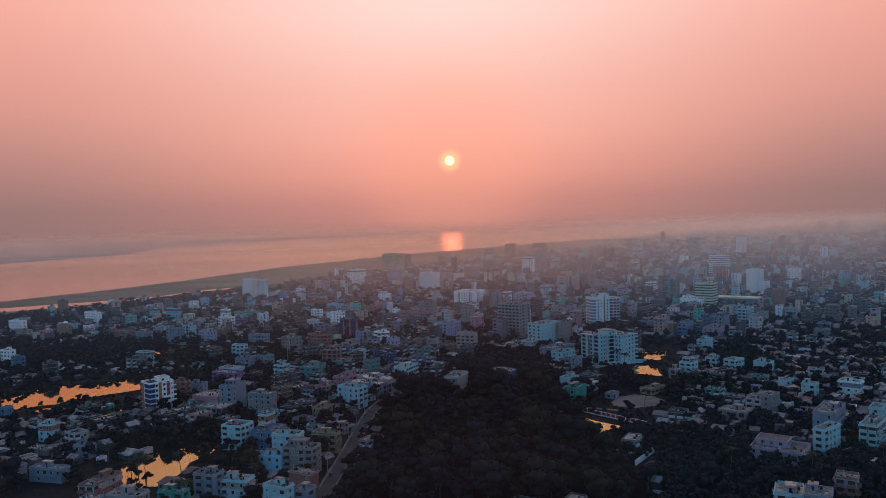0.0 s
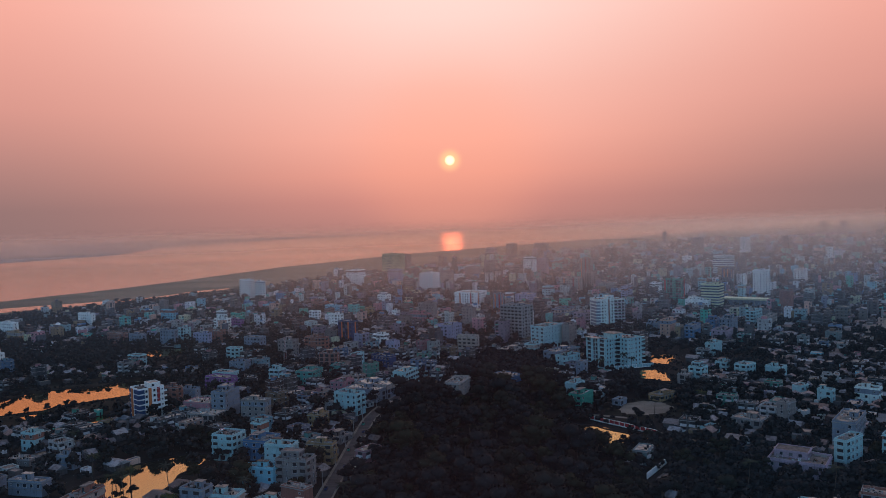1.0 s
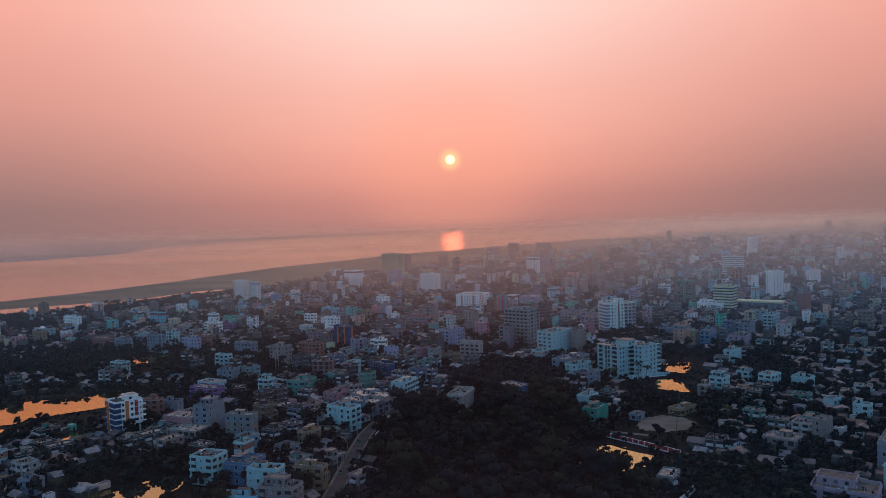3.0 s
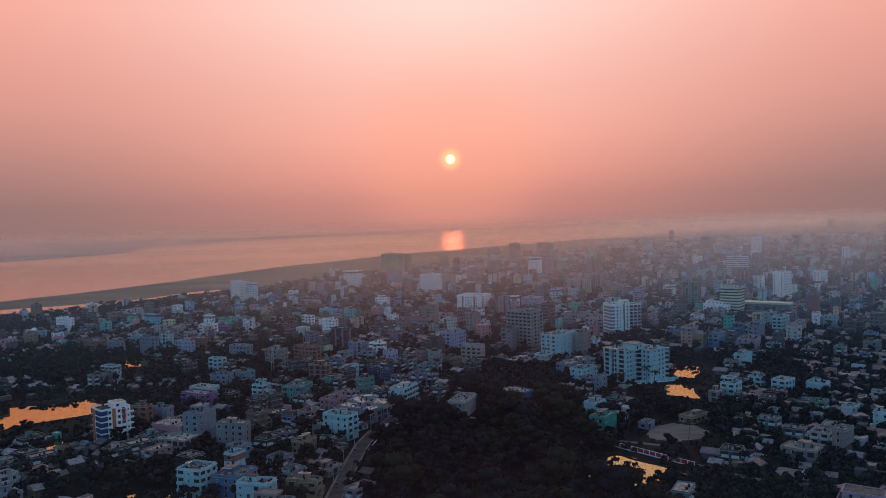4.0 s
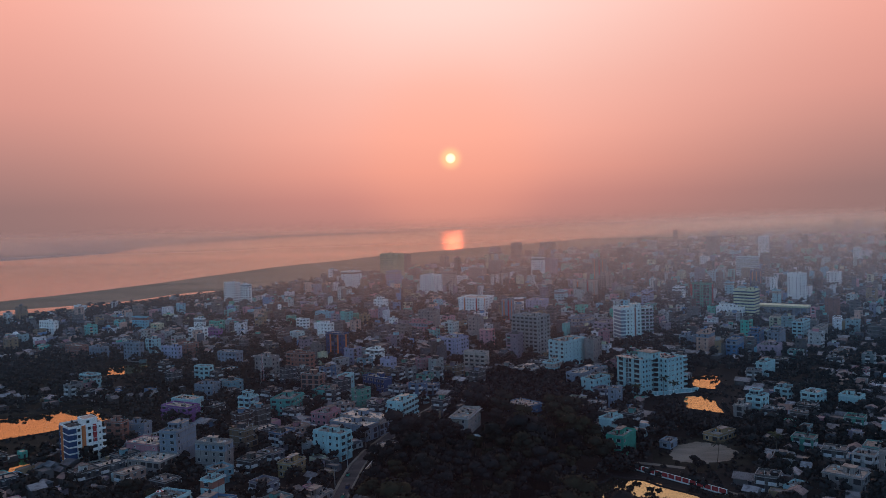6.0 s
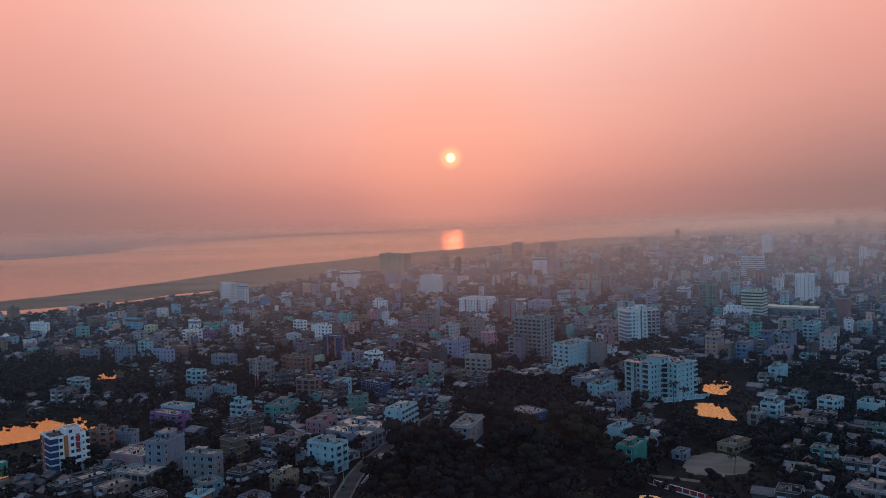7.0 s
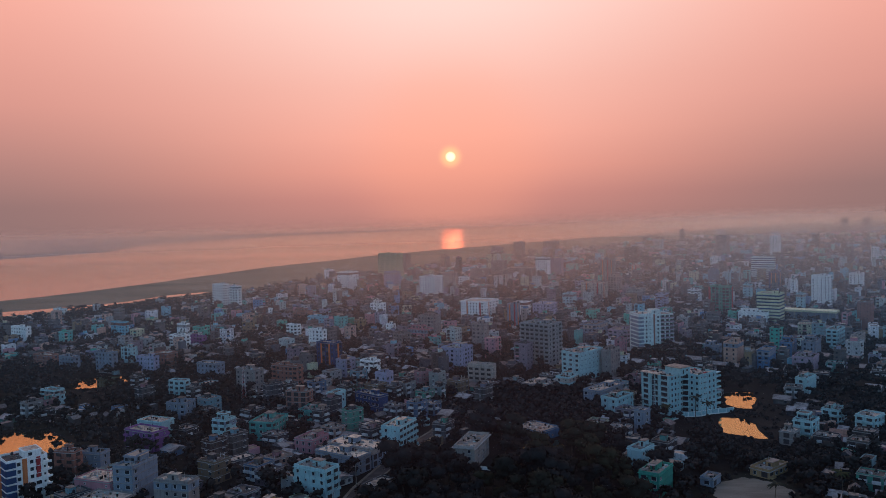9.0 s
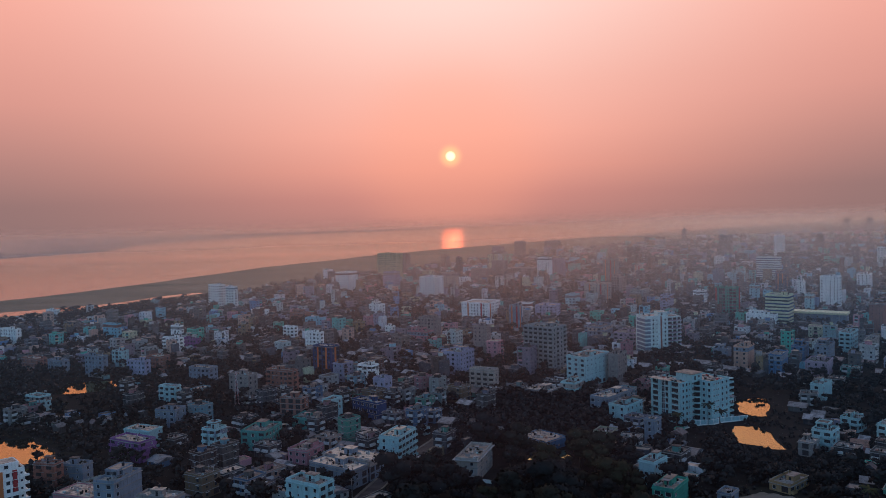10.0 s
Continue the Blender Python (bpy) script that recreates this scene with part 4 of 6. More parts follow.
house(470.7, 1576.3, 15.9, 10.7, -38, 6, 'white', 'win')
house(666.3, 1791.5, 15.5, 21.6, -40, 14, 'white', 'tower')
house(583.5, 1868.4, 24.3, 16.2, -40, 14, 'stone', 'tower')
house(101.2, 1970.4, 25.0, 11.8, -35, 9, 'mauve', 'win')
house(154.3, 2001.0, 24.1, 12.3, -35, 12, 'stone', 'tower')
house(234.9, 2047.1, 36.2, 15.2, -36, 11, 'stone', 'tower')
house(648.1, 2385.5, 10.9, 10.5, -39, 14, 'stone', 'tower')
house(1484.0, 2985.3, 16.4, 24.8, -43, 14, 'slate', 'tower')
house(1449.5, 3075.0, 17.2, 26.4, -43, 14, 'stone', 'tower')

def bay_stack(root, wall, floors, m, half, glazed, name="bay"):
    """One storey-high bay over another: a panel painted dark as a shaded recess, or glass, slab edge and breast wall,
    each floor a part of its own.
    """
    b = Boxes()
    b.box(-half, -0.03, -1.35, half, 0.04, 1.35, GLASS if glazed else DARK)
    if glazed:
        for i in (-1, 0, 1):
            b.box(i * half * 0.92 - 0.05, -0.1, -1.35, i * half * 0.92 + 0.05, -0.03, 1.35, FRAME)
        b.box(-half, -0.1, 0.35, half, -0.03, 0.43, FRAME)
    else:
        b.box(-half, -0.32, -1.35, half, -0.2, -0.75, wall)
        b.box(-half, -0.3, -0.42, half, -0.24, -0.36, FRAME)
    b.box(-half - 0.05, -0.45, -1.52, half + 0.05, 0.02, -1.35, wall)
    me = b.mesh(name)
    for j in floors:
        part(name, me, root, m @ pose(0, 0, j * STOREY + 1.6))


def winged_block():
    """Seven floors in two stepped wings, with balconies in the angle between them and at the far end."""
    h, wall, colour = 20.9, PAINT["sky"], "sky"
    root = thing("apartment_block", pose(114.3, 592.8, 0, 0, 0, -53), "pale blue-green seven-storey block of two stepped wings beside ponds", "apartment block", "houses of the town")
    RECTS.append((124, 598, 36, 34, -53))
    for x, y, w, d, top in ((-9.5, 6.0, 19.0, 12.0, h), (-0.5, 21.0, 20.0, 16.0, h + 0.3), (-8.0, 12.5, 14.0, 2.0, h - 0.2)):
        b = Boxes()
        b.tray(w, d, top, wall, PALE_ROOF, 0.9 if d > 3 else 0.3, 0.25, pose(x, y, 0), (), 0.0)
        part("wing" if d > 3 else "link", b, root)
    b = Boxes()
    b.box(-9.0, 8.0, h - 0.1, 1.2, 16.5, h + 4.2, wall)
    b.box(-9.5, 7.5, h + 4.2, 1.7, 17.0, h + 4.5, PALE_ROOF)
    b.box(1.2, 10.0, h + 1.0, 1.26, 11.2, h + 3.0, DARK)
    b.box(1.2, 13.2, h + 2.0, 1.26, 14.6, h + 3.2, GLASS)
    part("stair_room", b, root)
    b = Boxes()
    b.box(-19.8, -1.2, h + 0.9, -6.5, 4.0, h + 1.1, PALE_ROOF)
    for x in (-19.2, -15.0, -11.0, -7.0):
        b.box(x, -0.9, h, x + 0.3, -0.6, h + 0.9, wall)
    part("roof_slab", b, root)
    r = random.Random(4)
    for m, w, d in ((pose(-10, 6, 0), 16, 10), (pose(0, 22, 0), 17, 13)):
        b = Boxes()
        for i in range(26):
            x, y = r.uniform(-0.5, 0.5) * w, r.uniform(-0.5, 0.5) * d
            k = r.uniform(0.25, 0.9)
            b.box(x - k, y - k * 0.6, h + 0.3, x + k, y + k * 0.6, h + 0.3 + r.uniform(0.2, 1.1), r.choice((CONCRETE, BARK, TANK, TIN, RED)), m)
        part("roof_clutter", b, root, kind="stuff")
    for x, y in ((-3.5, 19.0), (2.5, 26.0), (-15.0, 8.5)):
        tank(root, x, y, h + 0.3)
    up = range(0, 7)
    # narrow end: balconies, glazed strips and white piers between
    bay_stack(root, wall, up, pose(-16.6, 0, -0.15), 1.9, False)
    bay_stack(root, wall, up, pose(-11.2, 0, -0.15), 1.0, True, "glazed_bay")
    bay_stack(root, wall, up, pose(-8.9, 0, -0.15), 0.8, False)
    bay_stack(root, wall, up, pose(-3.6, 0, -0.15), 2.1, False)
    b = Boxes()
    for x in (-19.0, -14.2, -7.4, -1.2):
        b.box(x, -0.55, 0, x + 1.1, -0.02, h + 0.6, wall)
    part("pier", b, root)
    for j in range(0, 7):
        z = j * STOREY + 1.6
        for y, kind in ((2.0, "window"), (5.0, "window"), (7.4, "small"), (10.3, "window")):
            set_window(kind, colour, root, pose(0, y, z, 0, 0, 90))
        for x, kind in ((4.9, "window"), (8.2, "window")):
            set_window(kind, colour, root, pose(x, 13.0, z + 0.1))
        for y, kind in ((15.2, "small"), (17.6, "small"), (19.2, "small"), (22.6, "window"), (26.4, "window")):
            set_window(kind, colour, root, pose(9.5, y, z + 0.1, 0, 0, 90))
        b = Boxes()
        n, z0 = 7, j * STOREY
        arc = [(0.02 + 2.9 * math.cos(a), 12.98 - 2.4 * math.sin(a)) for a in [math.pi / 2 * i / n for i in range(n + 1)]]
        ring = [(x, y, z0 + k) for k in (-0.15, 0.75) for x, y in arc]
        b.poly(ring, [(i + 1, i, n + 1 + i, n + 2 + i) for i in range(n)], wall)
        b.poly([(x, y, z0 - 0.15) for x, y in arc] + [(0.02, 12.98, z0 - 0.15)], [tuple(range(n + 2))], wall)
        b.box(0.02, 12.9, z0 + 0.1, 2.4, 12.97, z0 + 2.7, DARK)
        b.box(0.02, 11.0, z0 + 0.1, 0.08, 12.9, z0 + 2.7, DARK)
        part("corner_balcony", b, root)
        b = Boxes()
        b.box(1.0, 29.0, z0 - 0.18, 9.5, 33.2, z0 + 0.04, wall)
        b.box(9.36, 29.0, z0 + 0.04, 9.5, 33.2, z0 + 0.85, wall)
        b.box(1.0, 33.06, z0 + 0.04, 9.36, 33.2, z0 + 0.85, wall)
        b.box(1.5, 28.98, z0 + 0.1, 8.6, 29.04, z0 + 2.5, DARK)
        part("end_balcony", b, root)
    b = Boxes()
    b.box(1.0, 29.0, h - 0.1, 9.5, 33.2, h + 0.2, wall)
    part("end_roof", b, root)


winged_block()


def striped_block():
    """Six floors, white, with orange and red upright bands and dark glazed corner bays."""
    w, d, h, wall = 13.2, 15.6, 18.4, PAINT["white"]
    root = thing("apartment_block", pose(-185.2, 488.6, 0, 0, 0, -46), "white six-storey block with orange and red bands", "apartment block", "houses of the town")
    RECTS.append((-185.2, 488.6, w, d, -46))
    b = Boxes()
    b.tray(w, d, h, wall, ROOF, 0.9, 0.25, None, (), 0.0)
    part("wall", b, root)
    b = Boxes()
    b.tray(7.6, 6.5, 2.9, wall, PALE_ROOF, 0.25, 0.2, pose(1.2, 2.8, h), (), 0.3)
    b.box(5.02, 1.0, h + 0.9, 5.08, 2.4, h + 2.2, GLASS)
    part("stair_room", b, root)
    for name, mat, box in (("orange_band", ORANGE, (-4.7, -d / 2 - 0.3, 1.5, -1.9, -d / 2 - 0.01, h)), ("orange_band", ORANGE, (w / 2 + 0.01, -1.9, 1.0, w / 2 + 0.3, -0.1, h + 0.5)),
                           ("red_band", RED, (w / 2 + 0.01, 3.4, h * 0.55, w / 2 + 0.22, 5.0, h + 0.3))):
        b = Boxes()
        b.box(*box, mat)
        part(name, b, root)
    for j in range(6):
        z = j * STOREY
        b = Boxes()
        b.box(0.2, -d / 2 - 0.55, z + 0.55, w / 2 + 0.5, -d / 2 - 0.01, z + 2.75, PAINT["navy"])
        b.box(w / 2 + 0.01, -d / 2 - 0.02, z + 0.55, w / 2 + 0.5, -d / 2 + 3.4, z + 2.75, PAINT["navy"])
        part("glazed_corner", b, root)
        b = Boxes()
        b.box(0.0, -d / 2 - 0.8, z + 0.2, w / 2 + 0.75, -d / 2 - 0.56, z + 0.45, wall)
        b.box(w / 2 + 0.51, -d / 2 - 0.8, z + 0.2, w / 2 + 0.75, -d / 2 + 3.6, z + 0.45, wall)
        part("floor_band", b, root)
        b = Boxes()
        b.box(-w / 2 - 0.2, -d / 2 - 0.4, z + 0.5, -w / 2 + 1.5, -d / 2 - 0.01, z + 2.7, PAINT["navy"])
        part("glazed_bay", b, root)
        b = Boxes()
        b.box(1.0, d / 2 + 0.01, z - 0.1, w / 2 + 0.6, d / 2 + 1.5, z + 0.05, wall)
        b.box(w / 2 + 0.45, d / 2 - 2.2, z - 0.1, w / 2 + 0.6, d / 2 + 1.5, z + 0.9, wall)
        part("end_balcony", b, root)
        for y, kind in ((-3.2, "window"), (1.7, "window"), (4.2, "wide"), (6.6, "small")):
            set_window(kind, "white", root, pose(w / 2, y, z + 1.6, 0, 0, 90))
    clutter(root, random.Random(8), w - 1.5, d - 1.5, h, 16)
    tank(root, -3.5, -3.0, h)


striped_block()


def glazed_block():
    """Nine floors: blue glazed corner, plain middle with a brown strip, a wing of long balconies."""
    h, wall, colour = 29.2, PAINT["mint"], "mint"
    x, y, turn = 142.8, 782.3, -77
    root = thing("apartment_block", pose(x, y, 0, 0, 0, turn), "pale green nine-storey block with glazed corner and balconies", "apartment block", "houses of the town")
    RECTS.append((x + 11, y + 13, 17, 31, turn))
    b = Boxes()
    b.tray(16.0, 19.0, h, wall, PALE_ROOF, 0.9, 0.25, pose(-8.0, 9.5, 0))
    part("wing", b, root)
    b = Boxes()
    b.tray(14.6, 11.6, h - 1.2, wall, PALE_ROOF, 0.7, 0.25, pose(-8.7, 24.78, 0))
    part("wing", b, root)
    b = Boxes()
    b.tray(7.0, 7.5, 3.4, wall, TAN_ROOF, 0.3, 0.2, pose(-4.2, 15.0, h), (), 0.3)
    b.box(-0.68, 13.5, h + 1.0, -0.62, 14.8, h + 2.4, DARK)
    part("stair_room", b, root)
    b = Boxes()
    b.box(0.01, 12.6, 0, 0.3, 13.9, h + 0.3, PAINT["brick"])
    part("brown_strip", b, root, label="brown facade strip")
    for j in range(9):
        z = j * STOREY + 0.4
        b = Boxes()
        b.box(-13.5, -0.5, z + 0.6, 0.45, -0.01, z + 2.5, PAINT["slate"])
        b.box(0.01, 0.0, z + 0.6, 0.45, 4.2, z + 2.5, PAINT["slate"])
        part("glazed_corner", b, root, label="dark blue-grey window bands")
        b = Boxes()
        b.box(-13.8, -0.7, z + 0.05, 0.65, -0.51, z + 0.5, wall)
        b.box(0.46, -0.51, z + 0.05, 0.65, 4.5, z + 0.5, wall)
        part("floor_band", b, root)
        b = Boxes()
        b.box(-1.38, 19.4, z + 0.3, -1.3, 30.2, z + 2.5, DARK)
        b.box(-1.3, 19.1, z - 0.1, 0.3, 30.6, z + 0.1, wall)
        b.box(0.16, 19.1, z + 0.1, 0.3, 30.6, z + 1.05, PAINT["mauve"])
        for y in (22.8, 26.6):
            b.box(-1.3, y, z + 0.1, 0.16, y + 0.3, z + 2.9, wall)
        part("long_balcony", b, root)
        for y, kind in ((6.6, "window"), (9.6, "small"), (16.6, "window")):
            set_window(kind, colour, root, pose(0, y, z + 1.5, 0, 0, 90))
    for x, y in ((-11.0, 4.0), (-3.5, 5.0)):
        tank(root, x, y, h)


glazed_block()

# ground kept for the hall, the mosque and the mast
RECTS += [(341, 923, 52, 18, -35), (-441, 886, 13, 11, -30), (-135.6, 651, 4, 4, 0)]


# ---- trees ----
def crown_points(r, n, spread, height, lumps):
    """Leaf clumps on the shells of several overlapping lobes."""
    lobes = []
    for i in range(lumps):
        a, k = r.uniform(0, math.tau), r.uniform(0.15, 0.95) if i else 0.0
        lobes.append((spread * k * math.cos(a), spread * k * math.sin(a), height * r.uniform(0.45, 0.92) - k * height * 0.14, spread * r.uniform(0.32, 0.52)))
    out = []
    for i in range(n):
        x, y, z, s = lobes[i % lumps]
        t, u = r.uniform(0, math.tau), r.uniform(-0.55, 1.0)
        q = math.sqrt(max(0.0, 1 - u * u)) * s
        k = r.uniform(0.7, 1.08)
        out.append((x + q * math.cos(t) * k, y + q * math.sin(t) * k, z + u * s * 0.72 * k, q / s * math.cos(t), q / s * math.sin(t), u))
    return lobes, out


def leaf(v, f, o, r, p, way, size):
    """One bent clump of leaves: two faces that share an edge, turned outwards from their lobe."""
    way = Vector(way)
    a = Vector((r.gauss(0, 1), r.gauss(0, 1), r.gauss(0, 0.6))).normalized()
    b = a.cross(Vector((r.gauss(0, 1), r.gauss(0, 1), r.gauss(0, 1)))).normalized()
    if a.cross(b).dot(way) < 0:
        b = -b
    s, k = size * r.uniform(0.6, 1.3), len(v)
    c = a.cross(b) * s * -0.3
    p = Vector(p)
    v += [tuple(p + a * s * 0.5), tuple(p + b * s * 0.45 + c), tuple(p - a * s * 0.5), tuple(p - b * s * 0.45 + c)]
    f += [(k, k + 1, k + 2), (k, k + 2, k + 3)]
    o += [tuple(way.normalized())] * 4


def lobe_core(v, f, o, x, y, z, s, rows=3, n=7):
    """The close inner twigs of a lobe: a lumpy shell that the leaves stand on."""
    k = len(v)
    for i in range(rows + 1):
        u = -0.5 + 1.5 * i / rows
        q = math.sqrt(max(0.0, 1 - u * u))
        for j in range(n):
            t, d = math.tau * (j + 0.5 * (i % 2)) / n, s * (0.74 + 0.16 * math.sin(3.1 * j + 5.3 * i + x + y))
            v.append((x + q * math.cos(t) * d, y + q * math.sin(t) * d, z + u * d * 0.72))
            o.append(tuple(Vector((q * math.cos(t), q * math.sin(t), u + 0.25)).normalized()))
    f += [(k + i * n + j, k + i * n + (j + 1) % n, k + (i + 1) * n + (j + 1) % n, k + (i + 1) * n + j) for i in range(rows) for j in range(n)]


def leaf_mesh(name, v, f, o, mat):
    me = bpy.data.meshes.new(name)
    me.from_pydata(v, [], f)
    me.materials.append(mat)
    me.polygons.foreach_set("use_smooth", [True] * len(f))
    me.normals_split_custom_set_from_vertices(o)
    return me


def limb(b, p, q, r0, r1, n=6):
    p, q = Vector(p), Vector(q)
    t = (q - p).to_track_quat("Z", "Y").to_matrix()
    ring = [tuple(o + t @ Vector((k * math.cos(a), k * math.sin(a), 0))) for o, k in ((p, r0), (q, r1)) for a in [math.tau * i / n for i in range(n)]]
    b.poly(ring, [(i, (i + 1) % n, n + (i + 1) % n, n + i) for i in range(n)], BARK)


def tree(seed, spread, height, leaves, lumps):
    r = random.Random(seed)
    lobes, pts = crown_points(r, leaves, spread, height, lumps)
    b = Boxes()
    fork = (r.uniform(-0.3, 0.3), r.uniform(-0.3, 0.3), height * 0.32)
    limb(b, (0, 0, -0.1), fork, 0.36, 0.25, 8)
    for x, y, z, s in lobes:
        mid = (x * 0.45, y * 0.45, (fork[2] + z) * 0.52)
        limb(b, fork, mid, 0.17, 0.11)
        limb(b, mid, (x, y, z), 0.11, 0.04)
    v, f, o = [], [], []
    for p in pts:
        leaf(v, f, o, r, p[:3], (p[3], p[4], p[5] + 0.25), 0.8)
    for x, y, z, s in lobes:
        lobe_core(v, f, o, x, y, z, s, 4, 9)
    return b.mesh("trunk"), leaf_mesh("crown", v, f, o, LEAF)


def palm(seed, height):
    r = random.Random(seed)
    b, p = Boxes(), Vector((0, 0, -0.1))
    lean = Vector((r.uniform(-0.1, 0.1), r.uniform(-0.1, 0.1), 1))
    for i in range(6):
        q = p + lean * height / 6
        limb(b, p, q, 0.2 - 0.015 * i, 0.185 - 0.015 * i, 6)
        p = q
    v, f = [], []
    for i in range(18):
        a, droop = math.tau * i / 18 + r.uniform(-0.2, 0.2), r.uniform(0.1, 0.9)
        side = Vector((-math.sin(a), math.cos(a), 0))
        last = None
        for j in range(6):
            s = j / 5
            c = p + Vector((math.cos(a), math.sin(a), 0)) * 3.4 * s + Vector((0, 0, 1.5 * s * (1 - droop) - 2.6 * s * s * droop))
            wide = 0.5 * (1 - (2 * s - 0.9) ** 2 * 0.8)
            k = len(v)
            v += [tuple(c + side * wide - Vector((0, 0, 0.25))), tuple(c), tuple(c - side * wide - Vector((0, 0, 0.25)))]
            if last is not None:
                f += [(last, k, k + 1, last + 1), (last + 1, k + 1, k + 2, last + 2)]
            last = k
    me = bpy.data.meshes.new("fronds")
    me.from_pydata(v, [], f)
    me.materials.append(PALM)
    return b.mesh("trunk"), me


TREES = [tree(100 + i, s, h, 1250, n) for i, (s, h, n) in enumerate(((5.2, 10.5, 10), (6.4, 12.5, 12), (4.4, 9.5, 8), (7.4, 13.5, 14), (5.8, 11.0, 11), (3.4, 8.0, 7)))]
PALMS = [palm(200 + i, h) for i, h in enumerate((10.5, 12.5, 9.0))]


def plant(x, y, k, turn, where, scale=1.0):
    root = thing("tree", pose(x, y, 0, 0, 0, turn) @ Matrix.Scale(scale, 4), f"dark green broadleaf tree with a full crown {where}", "tree", "trees of the town")
    part("trunk", TREES[k][0], root)
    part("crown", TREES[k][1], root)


def plant_palm(x, y, k, turn):
    root = thing("palm_tree", pose(x, y, 0, 0, 0, turn), "tall coconut palm with drooping dark fronds", "palm tree", "palms of the town")
    part("trunk", PALMS[k][0], root)
    part("fronds", PALMS[k][1], root)


# ---- what fills the town between the measured houses ----
PARK = [(-44, 300), (-42, 360), (-38, 400), (-35, 445), (-33, 488), (-22, 526), (-13, 550), (-2, 556), (12, 566), (30, 558), (70, 545), (78, 516), (68, 480), (66, 460), (60, 452), (40, 430), (44, 400), (80, 372), (92, 362), (82, 345), (85, 300)]

GLADE = [(56, 470), (70, 500), (96, 505), (112, 560), (140, 600), (190, 640), (158, 500), (140, 472), (112, 428), (100, 392), (44, 392), (44, 440), (60, 446)]
FIELD = [(74, 448), (84, 436), (106, 412), (126, 436), (134, 470), (133, 497), (100, 500), (92, 480)]

YARD = [(-12, 494), (16, 494), (20, 545), (-12, 545)]
SIGHT = [(122, 515), (150, 515), (166, 556), (180, 600), (194, 648), (152, 648), (130, 566)]
SIGHT_WEST = [(-258, 650), (-226, 650), (-234, 712), (-268, 712)]
OPEN = [(-350, 440), (-250, 474), (-215, 502), (-190, 560), (-212, 604), (-300, 592), (-330, 560)]
GROVE = [(-182, 384), (-160, 396), (-136, 410), (-118, 410), (-100, 406), (-98, 436), (-175, 436)]
COPSE = [(86, 298), (128, 298), (146, 340), (138, 404), (112, 416), (98, 392)]
WOOD = [(8, 574), (58, 562), (80, 588), (78, 650), (42, 668), (16, 640)]
BANK = [(-186, 308), (-116, 308), (-114, 350), (-186, 350)]


def near_line(x, y, line, reach):
    p = Vector((x, y))
    for a, b in zip(line, line[1:]):
        a, b = Vector(a), Vector(b)
        t = max(0.0, min(1.0, (p - a).dot(b - a) / (b - a).length_squared))
        if (a.lerp(b, t) - p).length < reach:
            return True
    return False


PLOTS = {}


def mark(rect):
    x, y, w, d, rot = rect
    k = int(max(w, d) / 40) + 1
    for i in range(int(x // 40) - k, int(x // 40) + k + 1):
        for j in range(int(y // 40) - k, int(y // 40) + k + 1):
            PLOTS.setdefault((i, j), []).append(rect)


for q in RECTS:
    mark(q)


def on_house(x, y, reach):
    for hx, hy, w, d, rot in PLOTS.get((int(x // 40), int(y // 40)), ()):
        c, s = math.cos(radians(rot)), math.sin(radians(rot))
        u, v = (x - hx) * c + (y - hy) * s, -(x - hx) * s + (y - hy) * c
        if abs(u) < w / 2 + reach and abs(v) < d / 2 + reach:
            return True
    return False


def kept_open(x, y):
    """Ground that no tree stands on."""
    return any(inside(x, y, p) for p in (OPEN, BANK, FIELD, SIGHT, SIGHT_WEST))


def in_water(x, y, reach=0.0):
    for p in PONDS:
        if inside(x, y, p) or (reach and near_line(x, y, p + p[:1], reach)):
            return True
    return False


def shore_x(y):
    for (x0, y0), (x1, y1) in zip(CITY, CITY[1:]):
        if y0 <= y <= y1:
            return x0 + (x1 - x0) * (y - y0) / (y1 - y0)
    return -9999 if y < CITY[0][1] else 9999


def free(x, y, reach):
    if x < shore_x(y) + reach + (55 if y < 1500 else 10) or near_line(x, y, ROAD, reach + 4.5) or inside(x, y, PARK) or inside(x, y, COURT) or inside(x, y, OPEN) or inside(x, y, GLADE) or inside(x, y, GROVE) or inside(x, y, COPSE) or inside(x, y, WOOD):
        return False
    return not (inside(x, y, CHANNEL) or in_water(x, y, reach) or on_house(x, y, reach))


